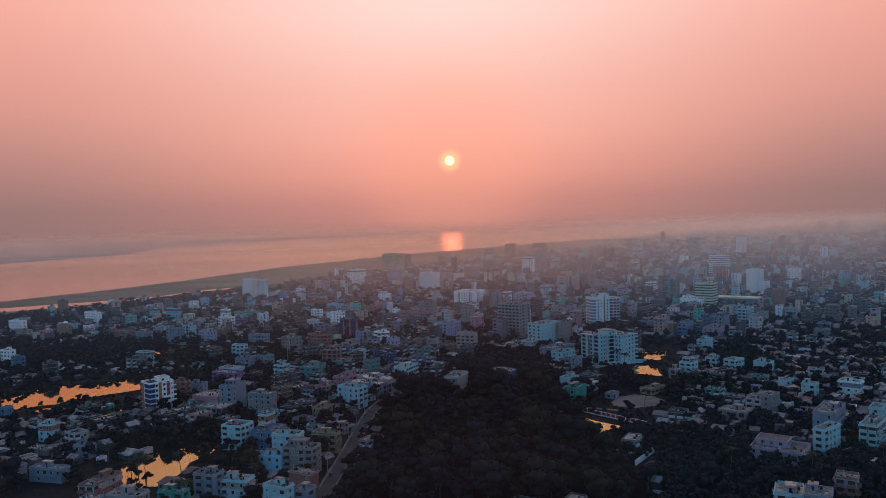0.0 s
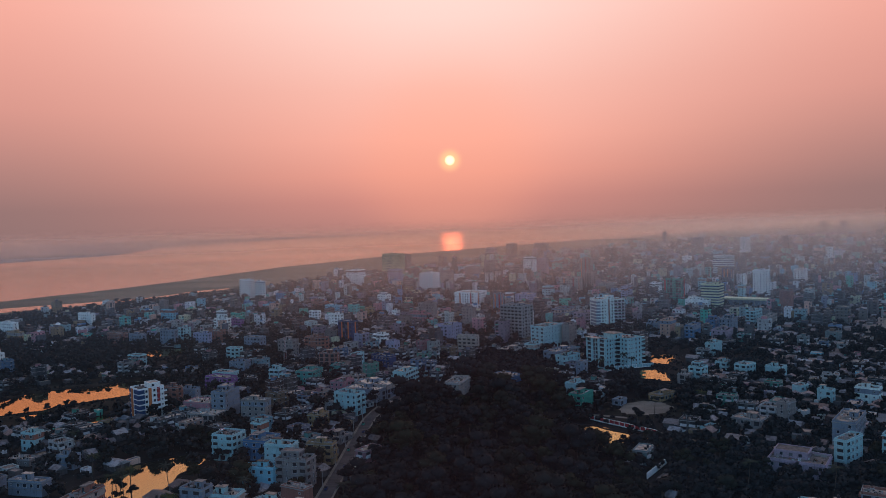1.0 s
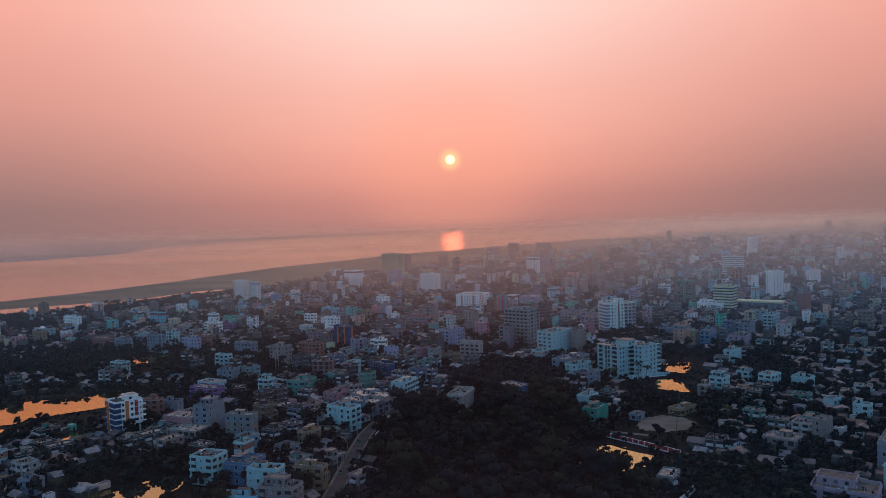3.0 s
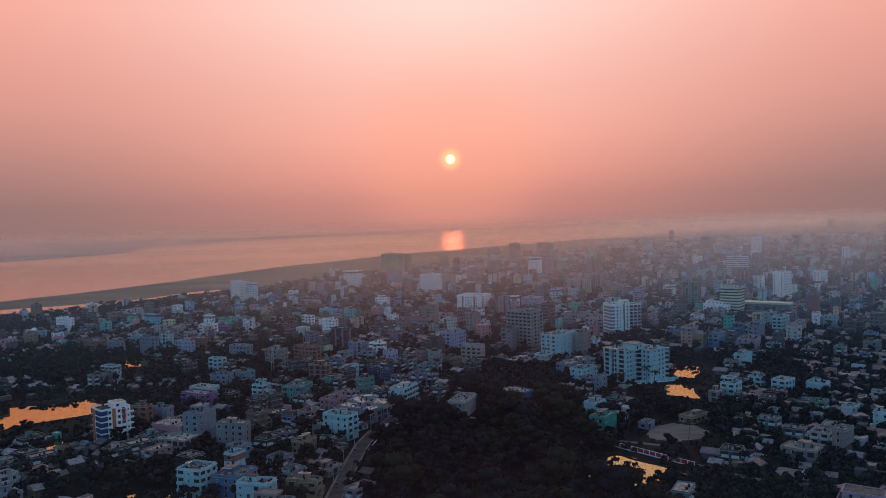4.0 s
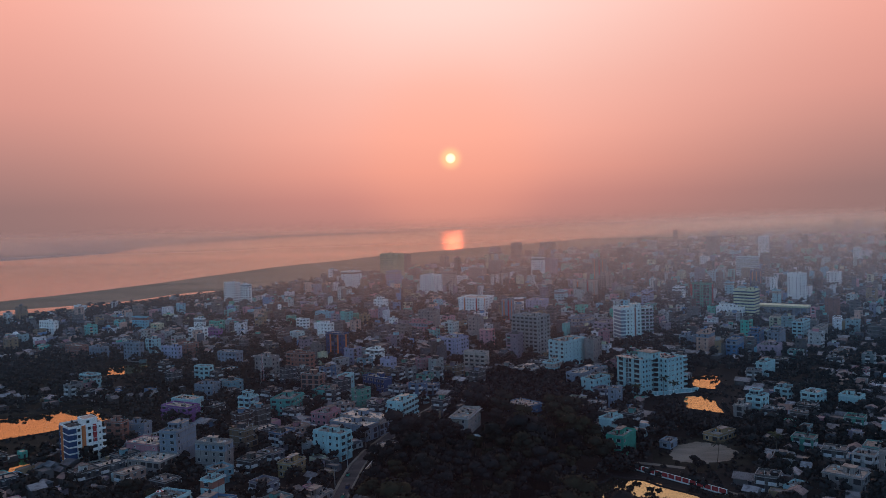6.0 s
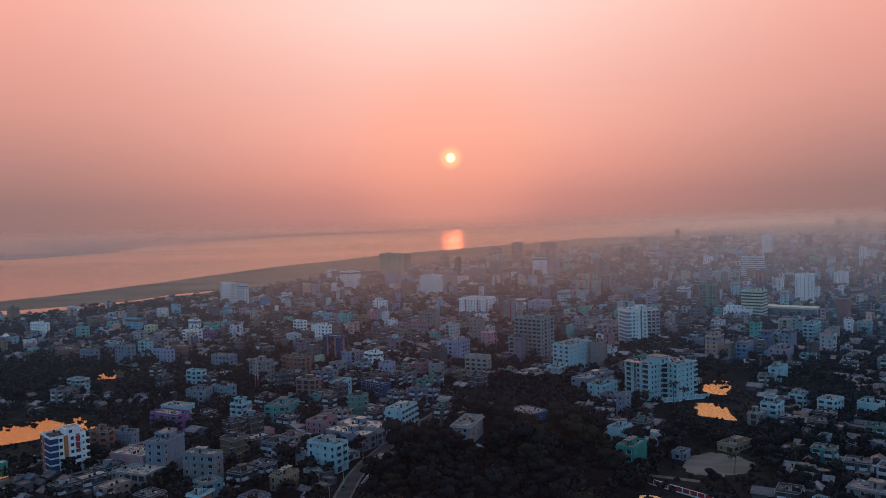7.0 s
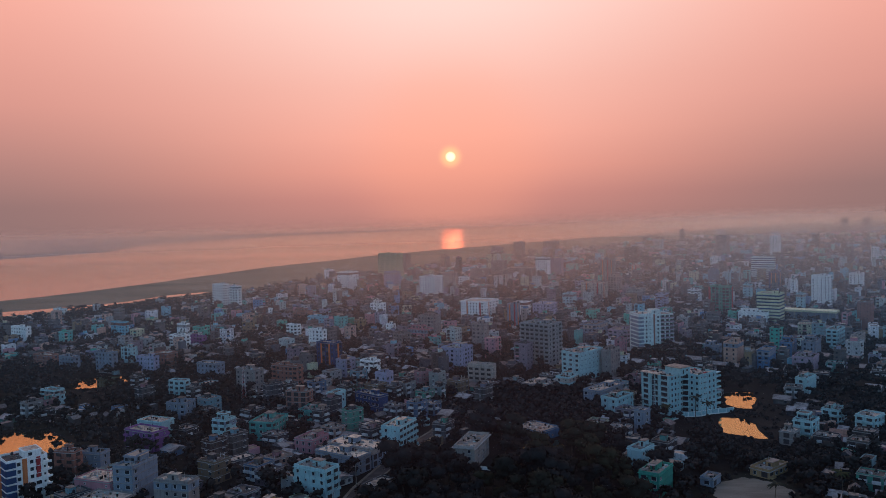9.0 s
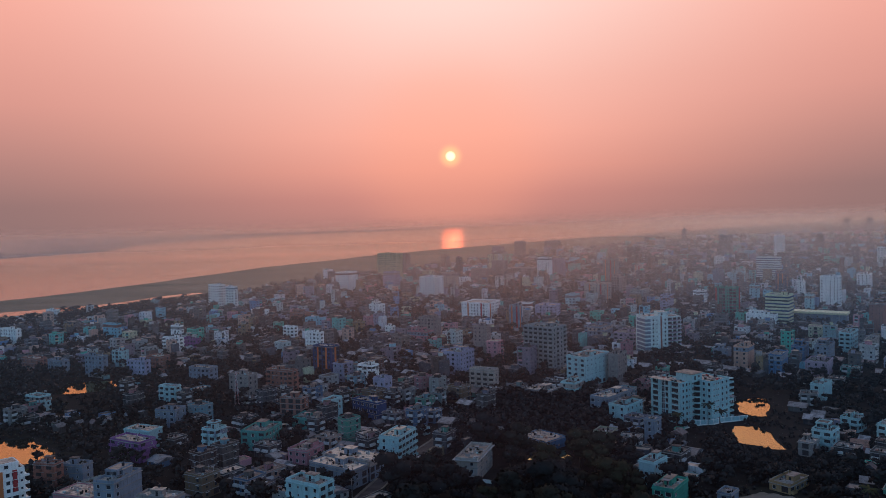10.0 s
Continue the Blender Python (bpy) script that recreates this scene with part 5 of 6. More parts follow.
def small_house(b, r, m, w, d, storeys, wall, detail):
    """A plain house, often with a lower wing, floor bands, openings and clutter on its roof."""
    h = storeys * STOREY
    wing = storeys >= 3 and r.random() < 0.45 and detail
    full = w
    if wing:
        w = w * 0.62
        k = m @ pose(full / 2 - 0.01, r.uniform(-0.1, 0.1) * d, 0)
        b.tray(full - w, d * 0.8, (storeys - r.choice((1, 1, 2))) * STOREY, wall, ROOF, 0.7, 0.25, k)
    b.tray(w, d, h, wall, PALE_ROOF if r.random() < 0.3 else ROOF, r.uniform(0.3, 1.0), 0.25, m, [j * STOREY for j in range(1, storeys)] if detail and r.random() < 0.75 else (), 0.4 if detail else 0.0, 0.3, TRIM if r.random() < 0.6 else None)
    if storeys >= 2 and r.random() < 0.7:
        x, y, s = r.uniform(-0.2, 0.2) * w, r.uniform(-0.2, 0.2) * d, r.uniform(1.2, 2.0)
        b.box(x - s, y - s, h, x + s, y + s, h + 2.5, wall, m)
        b.box(x - s - 0.25, y - s - 0.25, h + 2.5, x + s + 0.25, y + s + 0.25, h + 2.7, r.choice((PALE_ROOF, ROOF, TIN)), m)
    if detail and r.random() < 0.5:
        x, y = r.uniform(-0.35, 0.35) * w, r.uniform(-0.35, 0.35) * d
        b.box(x - 0.6, y - 0.6, h + 0.3, x + 0.6, y + 0.6, h + 1.6, TANK, m)
    if detail and r.random() < 0.4:
        x, y = r.uniform(-0.2, 0.2) * w, r.uniform(-0.2, 0.2) * d
        b.box(x - 1.8, y - 1.4, h + 1.9, x + 1.8, y + 1.4, h + 2.0, TIN, m @ pose(0, 0, 0, r.uniform(-3, 3), 0, 0))
    if detail:
        solid = r.random()
        for j in range(storeys):
            for side, length in ((0, w), (1, d)):
                n = max(1, int(length / (3.0 if detail > 1 else 3.6)))
                for i in range(n):
                    if r.random() < 0.9:
                        q = m @ face_pose(side, w, d, (i + 0.5) * length / n, j * STOREY + 1.6)
                        if (side == 0) == (solid < 0.5) and (i + int(solid * 10)) % 3 == 0:
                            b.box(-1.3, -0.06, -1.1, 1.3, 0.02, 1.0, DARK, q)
                            b.box(-1.4, -0.9, -1.3, 1.4, 0.0, -0.45, wall, q)
                        else:
                            b.box(-0.6, -0.05, -0.6, 0.6, 0.02, 0.6, GLASS, q)


def tin_house(b, m, w, d, h):
    """A low house under a pitched tin roof."""
    b.box(-w / 2, -d / 2, 0, w / 2, d / 2, h, MIXED, m)
    p = [m @ Vector(q) for q in ((-w / 2 - 0.5, -d / 2 - 0.5, h - 0.2), (w / 2 + 0.5, -d / 2 - 0.5, h - 0.2), (w / 2 + 0.5, 0, h + 1.5), (-w / 2 - 0.5, 0, h + 1.5), (w / 2 + 0.5, d / 2 + 0.5, h - 0.2), (-w / 2 - 0.5, d / 2 + 0.5, h - 0.2))]
    b.poly([tuple(q) for q in p], [(0, 1, 2, 3), (3, 2, 4, 5), (0, 3, 5), (1, 4, 2)], TIN)


def prototype(i):
    """A plain town house as parts; copies differ by their paint."""
    r = random.Random(300 + i)
    w, d, n = r.uniform(6.5, 10.5), r.uniform(7, 12), (1, 2, 3, 2, 4, 3, 1, 2, 1, 3, 2, 2)[i]
    root = thing("house", Matrix.Identity(4), ("plain plastered town house with a flat roof" if n > 1 else "low town house under a pitched tin roof"), "house", "houses of the town")
    b = Boxes()
    if n == 1:
        tin_house(b, Matrix.Identity(4), w, d, 3.0)
        part("wall", b, root)
    else:
        b.tray(w, d, n * STOREY, MIXED, ROOF if i % 3 else PALE_ROOF, r.uniform(0.5, 1.0), 0.22, None, [j * STOREY for j in range(1, n)], 0.3, 0.2, TRIM)
        part("wall", b, root)
        b = Boxes()
        sx, sy, ox, oy = r.uniform(1.1, 2.0), r.uniform(1.2, 2.2), r.uniform(-1.2, 0.8), r.uniform(-1.5, 1.8)
        if i % 4 != 3:
            b.box(ox - sx, oy - sy, n * STOREY, ox + sx, oy + sy, n * STOREY + 2.4, MIXED)
            b.box(ox - sx - 0.2, oy - sy - 0.2, n * STOREY + 2.4, ox + sx + 0.2, oy + sy + 0.2, n * STOREY + 2.55, ROOF)
            part("stair_room", b, root)
        tank(root, min(w / 2 - 0.9, ox + sx + 0.9), oy, n * STOREY)
        clutter(root, r, w - 0.8, d - 0.8, n * STOREY, 9)
    b = Boxes()
    for side, length in ((0, w), (1, d), (2, w), (3, d)):
        for kind, s, z in face_plan("bal" if i % 2 else "win", side % 2, length, n, r):
            window_into(b, kind, FRAME, face_pose(side, w, d, s, z))
    part("window_grid", b, root, kind="stuff")
    return root, w, d


PROTOS = [prototype(i) for i in range(12)]
used = set()
rnd = random.Random(77)
GRID = radians(-36)
far, far_leaves = Boxes(), ([], [], [])
singles = trees_set = 0


def far_tree(x, y, size, n):
    v, f, o = far_leaves
    lobes, points = crown_points(rnd, n, size, size * 1.9, 4)
    if y < 760 and size >= 1.5:
        for q in lobes:
            lobe_core(v, f, o, x + q[0], y + q[1], q[2], q[3], 2, 5)
    for p in points:
        leaf(v, f, o, rnd, (x + p[0], y + p[1], p[2] - (size * 0.8 if size < 1.5 else 0.0)), (p[3], p[4], p[5] + 0.25), 1.0 + size * 0.24)


def town(y_lo, y_hi, cell, detail, house_share, tree_share):
    """Plots on the town's crooked grid, with streets between the blocks."""
    global singles, trees_set
    c, s = math.cos(GRID), math.sin(GRID)
    reach = int(7000 / cell)
    spots = []
    for i in range(-reach, reach):
        for j in range(-reach, reach):
            u, v = i * cell + (4.0 if i % 4 else 0.0), j * cell + (4.0 if j % 6 else 0.0)
            x, y = u * c - v * s, u * s + v * c
            if y_lo <= y < y_hi and abs(x + 0.01 * y) < 0.60 * y + 45:
                spots.append((y, x))
    spots.sort()
    for y, x in spots:
        x, y = x + rnd.uniform(-2, 2), y + rnd.uniform(-2, 2)
        k = rnd.random()
        wood = noise.noise(Vector((x * 0.009, y * 0.009, 3.3)))
        share = house_share - (0.30 if wood > 0.12 else 0.0) - (0.30 if y < 620 and x > 60 else 0.0) - (0.44 if x < -170 and y < 800 else 0.0) - (0.38 if y < 1350 and x < shore_x(y) + 190 else 0.0)
        if k < share and free(x, y, cell * 0.40):
            turn = -36 + rnd.choice((0, 0, 90)) + rnd.uniform(-9, 9)
            if singles < 290 and detail == 2:
                p = rnd.randrange(12) if (y > 520 and x < 60) or rnd.random() < 0.3 else rnd.choice((0, 1, 3, 7, 8, 11))
                if y < 600 and (x < -150 or x > 60):
                    p = (0, 1, 3, 7, 8, 11)[p % 6]
                root, w, d = PROTOS[p]
                if p in used:
                    copy_thing(root, pose(x, y, 0, 0, 0, -36 + rnd.uniform(-9, 9)))
                else:
                    root.matrix_world = pose(x, y, 0, 0, 0, -36 + rnd.uniform(-9, 9))
                    used.add(p)
                singles += 1
                mark((x, y, w, d, -36))
            else:
                n = min(6, max(1, int(rnd.gammavariate(2.9, 0.95)))) if x > -150 or y > 1000 else min(4, max(1, int(rnd.gammavariate(2.2, 0.9))))
                w, d = rnd.uniform(0.5, 0.82) * cell, rnd.uniform(0.5, 0.82) * cell
                if y > 1400 and rnd.random() < 0.025:
                    n = rnd.randint(7, 12)
                m = pose(x, y, 0, 0, 0, -36 + rnd.uniform(-10, 10))
                if n == 1:
                    tin_house(far, m, w, d, 3.0)
                else:
                    small_house(far, rnd, m, min(w, 26), min(d, 26), n, MIXED_ISLAND, detail)
                mark((x, y, w, d, -36))
        elif k < share + tree_share + (0.3 if wood > 0.12 or (y < 1350 and x < shore_x(y) + 190) else 0):
            tx, ty = x + rnd.uniform(-4, 4), y + rnd.uniform(-4, 4)
            if not kept_open(tx, ty) and tx > shore_x(ty) + (40 if ty < 1400 else 6) and not inside(tx, ty, PARK)  and not in_water(tx, ty, 1.0) and not on_house(tx, ty, 2.0) and not near_line(tx, ty, ROAD, 6.5):
                if y < 620 and trees_set < 115:
                    trees_set += 1
                    if rnd.random() < 0.14:
                        plant_palm(tx, ty, rnd.randrange(3), rnd.uniform(0, 360))
                    else:
                        plant(tx, ty, rnd.randrange(6), rnd.uniform(0, 360), "between the houses", rnd.uniform(0.65, 0.95))
                else:
                    far_tree(tx, ty, rnd.uniform(3.0, 5.2), 80 if y < 800 else 46 if y < 1300 else 22)


# the park: close crowns in rows a little apart
for i in range(15):
    for j in range(24):
        x, y = -46 + i * 10.8 + (j % 2) * 5.4 + rnd.uniform(-2.2, 2.2), 296 + j * 11.6 + rnd.uniform(-2.2, 2.2)
        if inside(x, y, PARK) and not near_line(x, y, ROAD, 8.0) and not inside(x, y, YARD) and not in_water(x, y, 2.0) and not on_house(x, y, 5.5):
            plant(x, y, rnd.randrange(5), rnd.uniform(0, 360), "in the dense park", rnd.choice((0.72, 0.85, 0.95, 1.05, 1.2, 1.4)))
for x, y, k in ((60, 397, 1), (72, 391, 3), (85, 392, 0), (97, 398, 4), (66, 403, 2), (103, 449, 2), (140, 446, 0), (134, 438, 4), (128, 424, 2), (74, 489, 1), (83, 497, 3)):
    plant(x, y, k, 40 * k, "near the garden wall", 0.85)
for x, y, k in ((-159, 403, 1), (-150, 411, 3), (-141, 418, 0), (-132, 420, 4), (-122, 419, 3), (-113, 411, 2), (-170, 391, 4), (-147, 424, 2), (-128, 428, 1), (-162, 414, 3), (-137, 431, 3), (-118, 430, 4), (-156, 426, 0), (-172, 404, 0), (-108, 421, 1)):
    plant(x, y, k, 50 * k, "by the pond", 0.72)
for x, y, k in ((-176, 352, 2), (-151, 363, 5), (-146, 356, 2), (-139, 351, 5), (-155, 350, 0)):
    plant(x, y, k, 60 * k, "by the pond", 0.62)
for i, (x, y) in enumerate(((-250, 520), (-249, 527), (-248, 534), (-242, 543), (-240, 548), (-237, 551), (-234, 554), (-228, 554), (-222, 551), (-217, 553), (-244, 538), (-241, 509))):
    if not in_water(x, y, 2.5):
        plant(x, y, (2, 5, 0, 4)[i % 4], 70 * i, "by the pond", (0.55, 0.7, 0.5, 0.62)[i % 4])
for x, y in ((113, 452), (144, 462), (125.5, 584.1), (129.1, 578.6), (106.0, 573.7), (-148, 352), (-141, 348), (-144, 362), (-196, 420), (-240, 470), (-192, 515), (-66, 640)):
    plant_palm(x, y, rnd.randrange(3), rnd.uniform(0, 360))

town(285, 700, 12.6, 2, 0.62, 0.34)
town(700, 1500, 13.6, 1, 0.66, 0.30)
# low sheds and workshops crowd the gaps
shed = random.Random(909)
for i in range(7400):
    y = 290 + 950 * shed.random() ** 0.8
    x = shed.uniform(-0.60, 0.58) * y
    if i >= 5200:
        x, y = (shed.uniform(60, 310), shed.uniform(300, 640)) if i % 2 else (shed.uniform(-270, -60), shed.uniform(300, 600))
    w, d, h = shed.uniform(3.0, 6.5), shed.uniform(3.5, 8.5), shed.uniform(2.3, 4.2)
    if free(x, y, 2.9) and not kept_open(x, y) and noise.noise(Vector((x * 0.009, y * 0.009, 3.3))) < 0.2 and (x < 60 or shed.random() < 0.85):
        m = pose(x, y, 0, 0, 0, -36 + shed.choice((0, 90)) + shed.uniform(-8, 8))
        if shed.random() < 0.5:
            tin_house(far, m, w, d, h)
        else:
            far.tray(w, d, h, MIXED_ISLAND, shed.choice((ROOF, ROOF, PALE_ROOF, TIN)), 0.3, 0.2, m)
            far.box(-0.5, -d / 2 - 0.04, 0, 0.5, -d / 2 + 0.02, 2.0, DARK, m)
            far.box(-w / 2 - 0.04, -0.6, 1.0, -w / 2 + 0.02, 0.6, 2.0, DARK, m)
        mark((x, y, w, d, -36))
# trees and scrub in every gap
for i in range(11000):
    y = 285 + 1300 * rnd.random() ** 0.75
    x = rnd.uniform(-0.60, 0.58) * y
    if x > shore_x(y) + (40 if y < 1400 else 8) and not near_line(x, y, ROAD, 6.0) and not on_house(x, y, 0.8) and not inside(x, y, PARK) and not kept_open(x, y) and not in_water(x, y, 0.8):
        far_tree(x, y, rnd.uniform(1.6, 4.2), 54 if y < 600 else 34 if y < 900 else 20)
town(1500, 2600, 24.0, 1, 0.66, 0.34)
town(2600, 4700, 46.0, 0, 0.62, 0.36)
for i in range(2300):
    x, y = rnd.uniform(60, 340 if i < 1200 else 250), rnd.uniform(290, 640 if i < 1200 else 560)
    if abs(x) < 0.6 * y + 40 and not on_house(x, y, 1.5) and not inside(x, y, PARK) and not kept_open(x, y) and not in_water(x, y, 1.5):
        far_tree(x, y, rnd.uniform(1.7, 3.6), 66)
for i in range(1500):
    y = rnd.uniform(470, 1020)
    x = rnd.uniform(-0.6 * y, -150)
    if x > shore_x(y) + 40 and not on_house(x, y, 1.5) and not kept_open(x, y) and not in_water(x, y, 1.5):
        far_tree(x, y, rnd.uniform(2.6, 5.0), 40)
# trees that stand on the far side of each pond and mirror in it, low scrub on the near side
for p in PONDS:
    cx, cy = sum(q[0] for q in p) / len(p), sum(q[1] for q in p) / len(p)
    for x, y in rough_line(p, True, 4.5, 0.5, 60):
        k = Vector((x - cx, y - cy)).normalized()
        beyond = inside(x, y - 7, p) and not inside(x, y + 5, p)
        x, y = x + k.x * (4.5 if beyond else 3.0), y + k.y * (4.5 if beyond else 3.0)
        if beyond and rnd.random() < 0.75 and not on_house(x, y, 1.5) and not in_water(x, y, 1.0) and not inside(x, y, FIELD):
            far_tree(x, y + 1.5, rnd.uniform(1.6, 3.0), 60)
        elif not beyond and rnd.random() < 0.5 and not on_house(x, y, 1.0) and not in_water(x, y, 0.5):
            far_tree(x, y, rnd.uniform(0.4, 0.8), 26)
# marsh and bank scrub
for i in range(480):
    x, y = rnd.uniform(-345, -180), rnd.uniform(442, 640)
    if inside(x, y, OPEN) and not in_water(x, y, 1.0) and not on_house(x, y, 2) and rnd.random() < 0.6 and y < 480 + (x + 345) * 0.62:
        far_tree(x, y, rnd.choice((0.5, 0.7, 1.0, 1.4, 2.2)), 30)
for i in range(150):
    x, y = rnd.uniform(120, 160), rnd.uniform(505, 552)
    if not in_water(x, y, 1.5) and not on_house(x, y, 1.5) and not inside(x, y, COURT):
        far_tree(x, y, rnd.uniform(0.9, 1.45), 40)
for i in range(2600):
    x, y = (rnd.uniform(-345, -180), rnd.uniform(450, 716)) if i < 1700 else (rnd.uniform(90, 190), rnd.uniform(410, 642))
    if kept_open(x, y) and not inside(x, y, BANK) and not inside(x, y, COURT) and not in_water(x, y, 1.0) and not on_house(x, y, 1.0) and noise.noise(Vector((x * 0.03, y * 0.03, 7.0))) > (-0.1 if i < 1700 else -0.35):
        far_tree(x, y, rnd.uniform(0.7, 1.45), 26)
for i in range(420):
    x, y = rnd.uniform(6, 82), rnd.uniform(560, 670)
    if inside(x, y, WOOD) and not on_house(x, y, 1.0) and not near_line(x, y, ROAD, 6.0) and not in_water(x, y, 1.0):
        far_tree(x, y, rnd.uniform(2.6, 4.8), 70)
# the tree line that hides the town's edge from the river
for i in range(620):
    y = rnd.uniform(640, 1330)
    x = shore_x(y) + rnd.uniform(42, 150)
    if not on_house(x, y, 1.0) and not in_water(x, y, 1.0):
        far_tree(x, y, rnd.uniform(3.6, 6.4), 70)
for i in range(420):
    k = rnd.uniform(0, 1)
    y = 900 + 1000 * k
    far_tree(shore_x(y) + rnd.uniform(10, 50), y, rnd.uniform(1.0, 2.2), 30)
tagged(new("far_houses", far.mesh("far_houses")), "crowded flat-roofed concrete houses fading into haze", "houses", kind="stuff")
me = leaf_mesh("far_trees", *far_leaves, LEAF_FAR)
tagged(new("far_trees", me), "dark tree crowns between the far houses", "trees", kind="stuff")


# ---- walls, masts, poles, vehicles ----
def panel_wall(name, a, b, height, span, panel_mat, label):
    """A boundary wall of posts, panels and a coping between two points."""
    a, b = Vector((*a, 0)), Vector((*b, 0))
    n = max(1, round((b - a).length / span))
    rot = math.degrees(math.atan2(b.y - a.y, b.x - a.x))
    step = (b - a).length / n
    root = new(name)
    root.matrix_world = pose(a.x, a.y, 0, 0, 0, rot)
    tagged(root, label, kind="structure")
    post, board, cap = Boxes(), Boxes(), Boxes()
    post.box(-0.18, -0.18, 0, 0.18, 0.18, height + 0.12, WHITE)
    board.box(0.18, -0.07, 0.55, step - 0.18, 0.07, height, panel_mat)
    cap.box(0, -0.14, height, n * step, 0.14, height + 0.1, WHITE)
    cap.box(0, -0.12, 0, n * step, 0.12, 0.55, WHITE)
    post, board = post.mesh("post"), board.mesh("panel")
    for i in range(n + 1):
        part("post", post, root, pose(i * step, 0, 0))
        if i < n:
            part("panel", board, root, pose(i * step, 0, 0))
    part("coping", cap, root)


panel_wall("garden_wall", (75.5, 457), (106.5, 421), 2.4, 3.4, RED, "white-posted garden wall with red-brown panels")
panel_wall("field_wall", (85, 355), (99, 375), 2.6, 2.4, WHITE, "white plastered boundary wall beside the park")
COMPOUND = [(112.2, 582.2), (119.7, 588.8), (130.3, 590.0), (136.9, 593.7), (150.5, 596.8)]
for p, q in zip(COMPOUND, COMPOUND[1:]):
    panel_wall("compound_wall", p, q, 2.7, 4.0, PAINT["sky"], "pale plastered compound wall before the large block")
panel_wall("park_wall", (-7, 517), (12.5, 510), 1.4, 2.4, WHITE, "low white park wall before the hall")
panel_wall("park_wall", (road_x(456) + 5.4, 456), (road_x(496) + 5.4, 496), 1.6, 3.0, CONCRETE, "low concrete park wall along the road")


def market_hall():
    root = thing("market_hall", pose(341, 923, 0, 0, 0, -35), "long open hall under a pale yellow roof edge", "hall")
    b = Boxes()
    b.box(-25, -8, 8.6, 25, 8, 10.4, PAINT["yellow"])
    part("roof", b, root)
    b = Boxes()
    b.box(-24, -6, 0, 24, 7, 8.6, PAINT["slate"])
    part("wall", b, root)
    c = Boxes()
    c.box(-0.3, -0.3, 0, 0.3, 0.3, 8.6, CONCRETE)
    c = c.mesh("column")
    for i in range(9):
        part("column", c, root, pose(-24 + 6 * i, -7.4, 0))


market_hall()


def lattice_mast(x, y, height, width, label):
    root = thing("lattice_mast", pose(x, y, 0), label, "mast")
    legs = [(i, j) for i in (-1, 1) for j in (-1, 1)]
    n = int(height / 2.2)
    for i, j in legs:
        b = Boxes()
        limb(b, (i * width, j * width, 0), (i * width * 0.25, j * width * 0.25, height), 0.09, 0.07, 4)
        b.mats = [FRAME]
        part("leg", b, root)
    b = Boxes()
    for k in range(n):
        for q in range(4):
            (i0, j0), (i1, j1) = ((-1, -1), (1, -1), (1, 1), (-1, 1))[q], ((1, -1), (1, 1), (-1, 1), (-1, -1))[q]
            s0, s1 = width * (1 - 0.75 * k / n), width * (1 - 0.75 * (k + 1) / n)
            limb(b, (i0 * s0, j0 * s0, k * height / n), (i1 * s1, j1 * s1, (k + 1) * height / n), 0.05, 0.05, 3)
    b.mats = [RED]
    part("bracing", b, root, label="red-painted lattice bracing")


lattice_mast(-135.6, 651, 22, 1.3, "slim red and white lattice mast among houses")
lattice_mast(640, 1900, 62, 2.4, "tall grey lattice mast fading into haze")


def utility_pole(x, y, turn):
    root = thing("utility_pole", pose(x, y, 0.2, 0, 0, turn), "grey concrete pole with a cross arm by the road", "utility pole", "poles along the road")
    b = Boxes()
    b.prism(0, 0, 0, 8.6, 0.16, 0.1, 8, CONCRETE)
    part("pole", b, root)
    b = Boxes()
    b.box(-1.1, -0.06, 7.8, 1.1, 0.06, 7.95, CONCRETE)
    part("cross_arm", b, root)
    for i in (-0.95, 0, 0.95):
        b = Boxes()
        b.prism(i, 0, 7.95, 8.2, 0.06, 0.04, 6, WHITE)
        part("insulator", b, root)


POLES = [(road_x(y) - 4.0, y) for y in (330, 358, 386, 414, 440, 468, 496, 524)]
for x, y in POLES:
    utility_pole(x, y, -8)
for (x0, y0), (x1, y1) in zip(POLES, POLES[1:]):
    for off in (-0.95, 0.95):
        cu = bpy.data.curves.new("cable", "CURVE")
        cu.dimensions, cu.bevel_depth = "3D", 0.03
        sp = cu.splines.new("POLY")
        sp.points.add(8)
        for i in range(9):
            t = i / 8
            sp.points[i].co = (x0 + (x1 - x0) * t + off, y0 + (y1 - y0) * t, 8.4 - 0.7 * 4 * t * (1 - t), 1)
        cu.materials.append(TANK)
        tagged(new("overhead_cable", cu), "sagging black cable between road poles", "cable", "cables over the road")


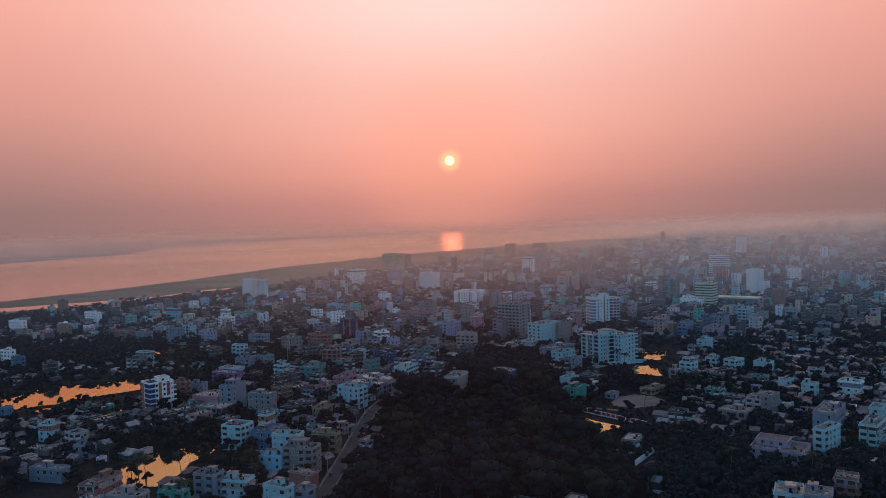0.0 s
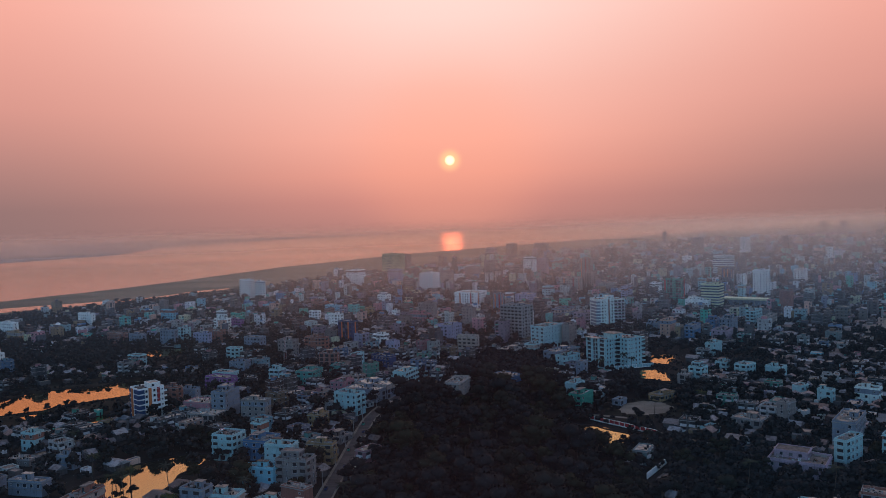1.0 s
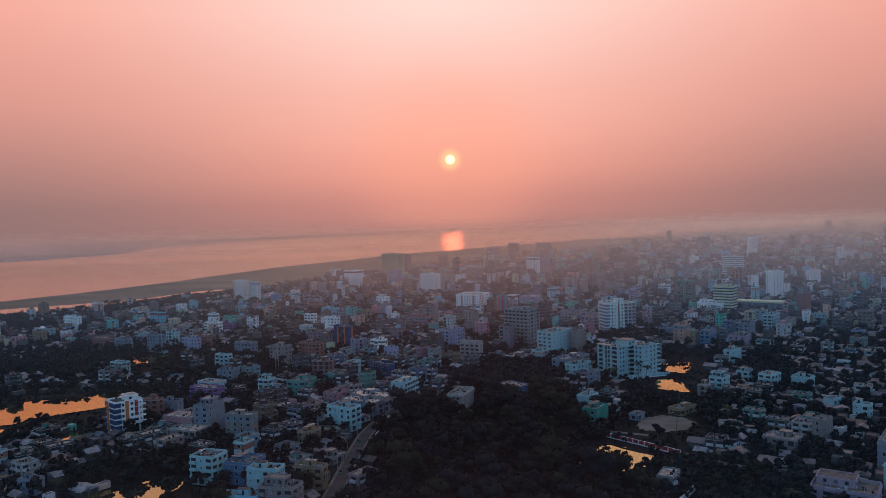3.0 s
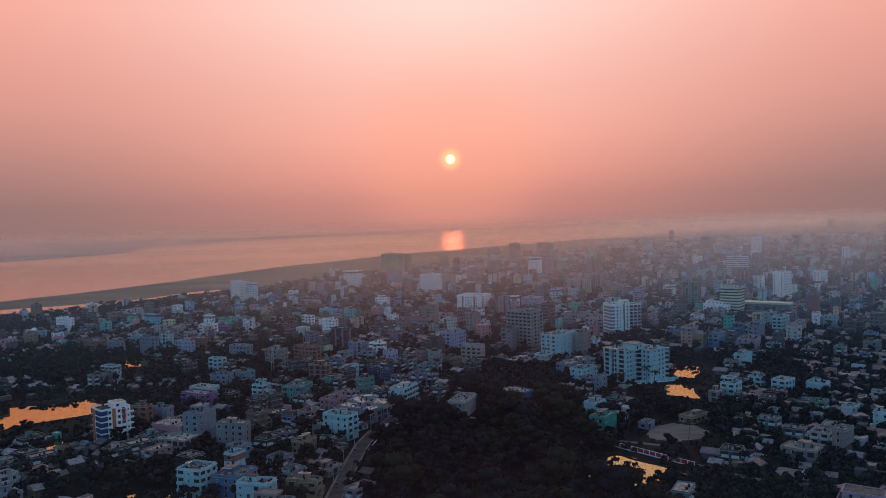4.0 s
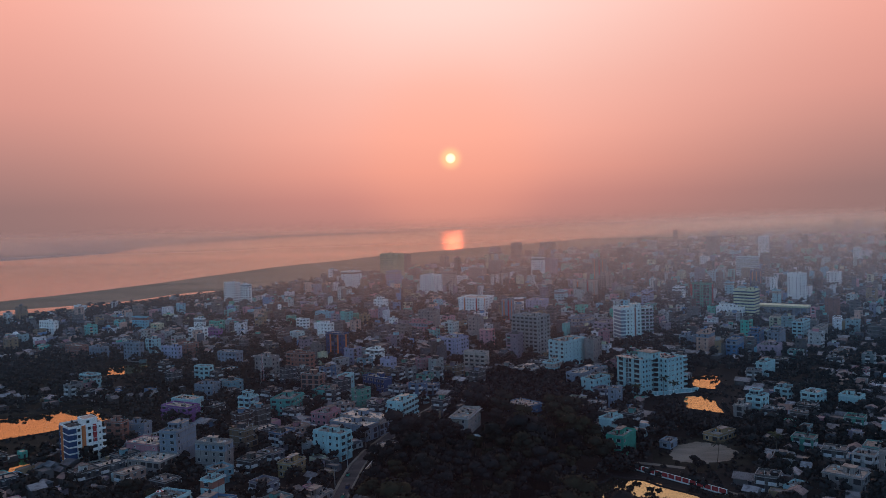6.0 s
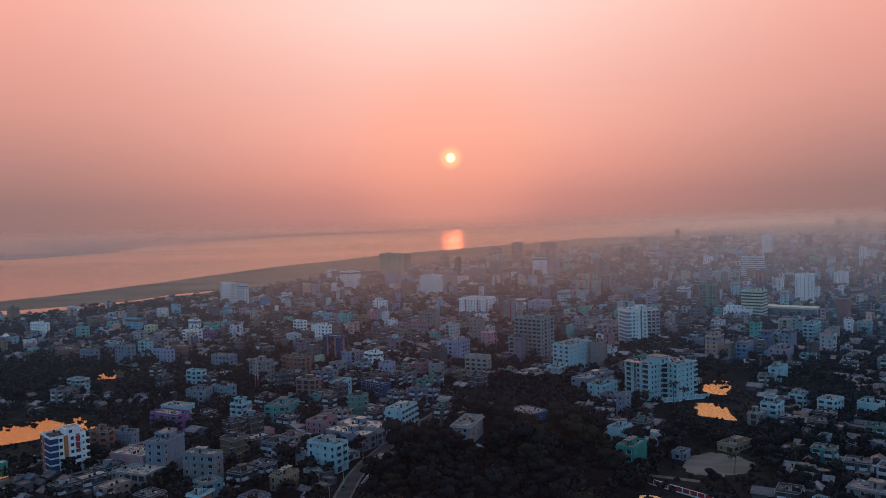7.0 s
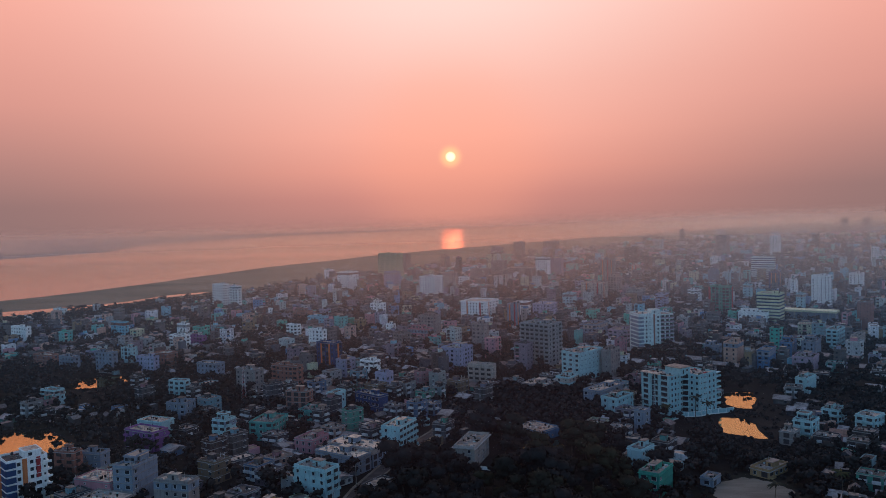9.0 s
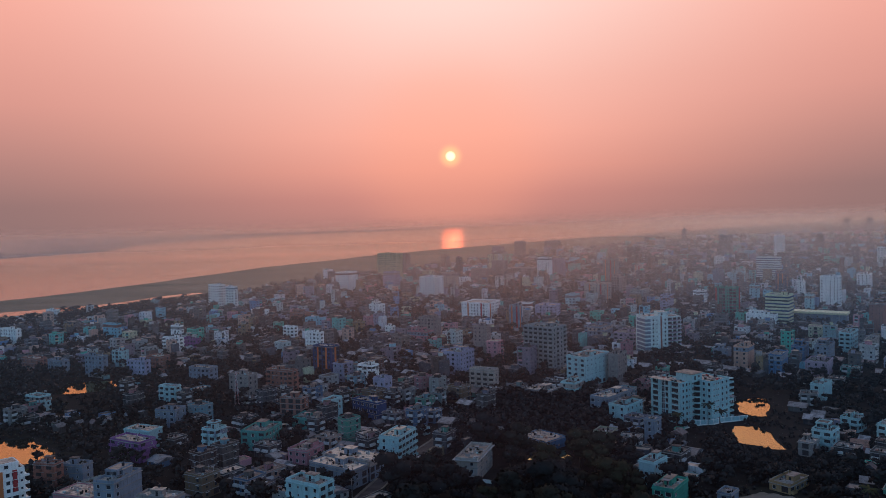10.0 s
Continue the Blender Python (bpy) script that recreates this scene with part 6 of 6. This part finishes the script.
def auto_rickshaw(x, y, turn, colour):
    root = thing("auto_rickshaw", pose(x, y, 0.11, 0, 0, turn), f"small {'green' if colour == 'green' else 'dark blue'} three-wheeled taxi on the road", "auto rickshaw", "vehicles on the road")
    b = Boxes()
    b.poly([(-0.6, -1.3, 0.3), (0.6, -1.3, 0.3), (0.65, 1.1, 0.3), (-0.65, 1.1, 0.3), (-0.35, -1.35, 0.95), (0.35, -1.35, 0.95), (0.65, 1.15, 1.0), (-0.65, 1.15, 1.0), (-0.5, -0.8, 1.0), (0.5, -0.8, 1.0)],
           [(3, 2, 1, 0), (0, 1, 5, 4), (4, 5, 9, 8), (1, 2, 6, 9, 5), (3, 0, 4, 8, 7), (2, 3, 7, 6), (8, 9, 6, 7)], PAINT[colour])
    part("body", b, root)
    b = Boxes()
    b.rings([(0.5, 0.75, 1.55), (0.66, 1.0, 1.6), (0.6, 0.9, 1.78), (0.3, 0.5, 1.84)], TANK, pose(0, 0.2, 0))
    b.f.append((12, 13, 14, 15))
    b.m.append(0)
    part("canopy", b, root, label="black canvas canopy")
    b = Boxes()
    b.box(-0.5, -0.82, 1.0, 0.5, -0.78, 1.6, GLASS)
    part("windscreen", b, root)
    for i, j in ((-0.6, 1.0), (0.6, 1.0), (-0.6, -0.7), (0.6, -0.7)):
        b = Boxes()
        b.box(i - 0.03, j - 0.03, 0.95, i + 0.03, j + 0.03, 1.62, TANK)
        part("roof_post", b, root)
    w = Boxes()
    w.prism(0, 0, -0.06, 0.06, 0.24, 0.24, 12, TANK)
    w = w.mesh("wheel")
    for i, j in ((0, -1.1), (-0.6, 0.75), (0.6, 0.75)):
        part("wheel", w, root, pose(i, j, 0.24, 0, 90, 0))


for y, turn, colour in ((428.8, 172, "green"), (381.9, 178, "navy"), (407.7, 2, "green"), (440, 170, "navy"), (456, -8, "green"), (352, 0, "navy")):
    auto_rickshaw(road_x(y) + (1.4 if 90 < turn < 270 else -1.4), y, turn, colour)


def parasol(x, y, z):
    root = thing("parasol", pose(x, y, z), "red and white striped parasol on a roof terrace", "parasol")
    b = Boxes()
    b.prism(0, 0, 0, 2.3, 0.04, 0.03, 6, FRAME)
    part("pole", b, root)
    for i in range(8):
        b = Boxes()
        a0, a1 = math.tau * i / 8, math.tau * (i + 1) / 8
        b.poly([(0, 0, 2.45), (1.5 * math.cos(a0), 1.5 * math.sin(a0), 1.85), (1.5 * math.cos(a1), 1.5 * math.sin(a1), 1.85), (0, 0, 2.4)], [(0, 1, 2), (3, 2, 1)], RED if i % 2 else WHITE)
        part("canopy_panel", b, root)


parasol(-114.2, 402.5, 12.4)


def domed_mosque(x, y):
    root = thing("mosque", pose(x, y, 0, 0, 0, -30), "small white mosque with one round dome", "mosque")
    b = Boxes()
    b.tray(12, 10, 6.5, WHITE, ROOF, 0.8, 0.25, None, (3.2,), 0.4)
    part("wall", b, root)
    bm = bmesh.new()
    bmesh.ops.create_uvsphere(bm, u_segments=20, v_segments=10, radius=3.0)
    bmesh.ops.delete(bm, geom=[v for v in bm.verts if v.co.z < -0.4], context="VERTS")
    me = bpy.data.meshes.new("dome")
    bm.to_mesh(me)
    bm.free()
    me.materials.append(WHITE)
    for f in me.polygons:
        f.use_smooth = True
    part("dome", me, root, pose(0, 0, 7.0))
    b = Boxes()
    b.prism(0, 0, 10.0, 11.6, 0.18, 0.03, 8, CONCRETE)
    part("finial", b, root)
    for side, length in ((0, 12), (1, 10)):
        for i in range(3):
            set_window("window", "white", root, face_pose(side, 12, 10, (i + 0.5) * length / 3, 2.0))


domed_mosque(-441, 886)
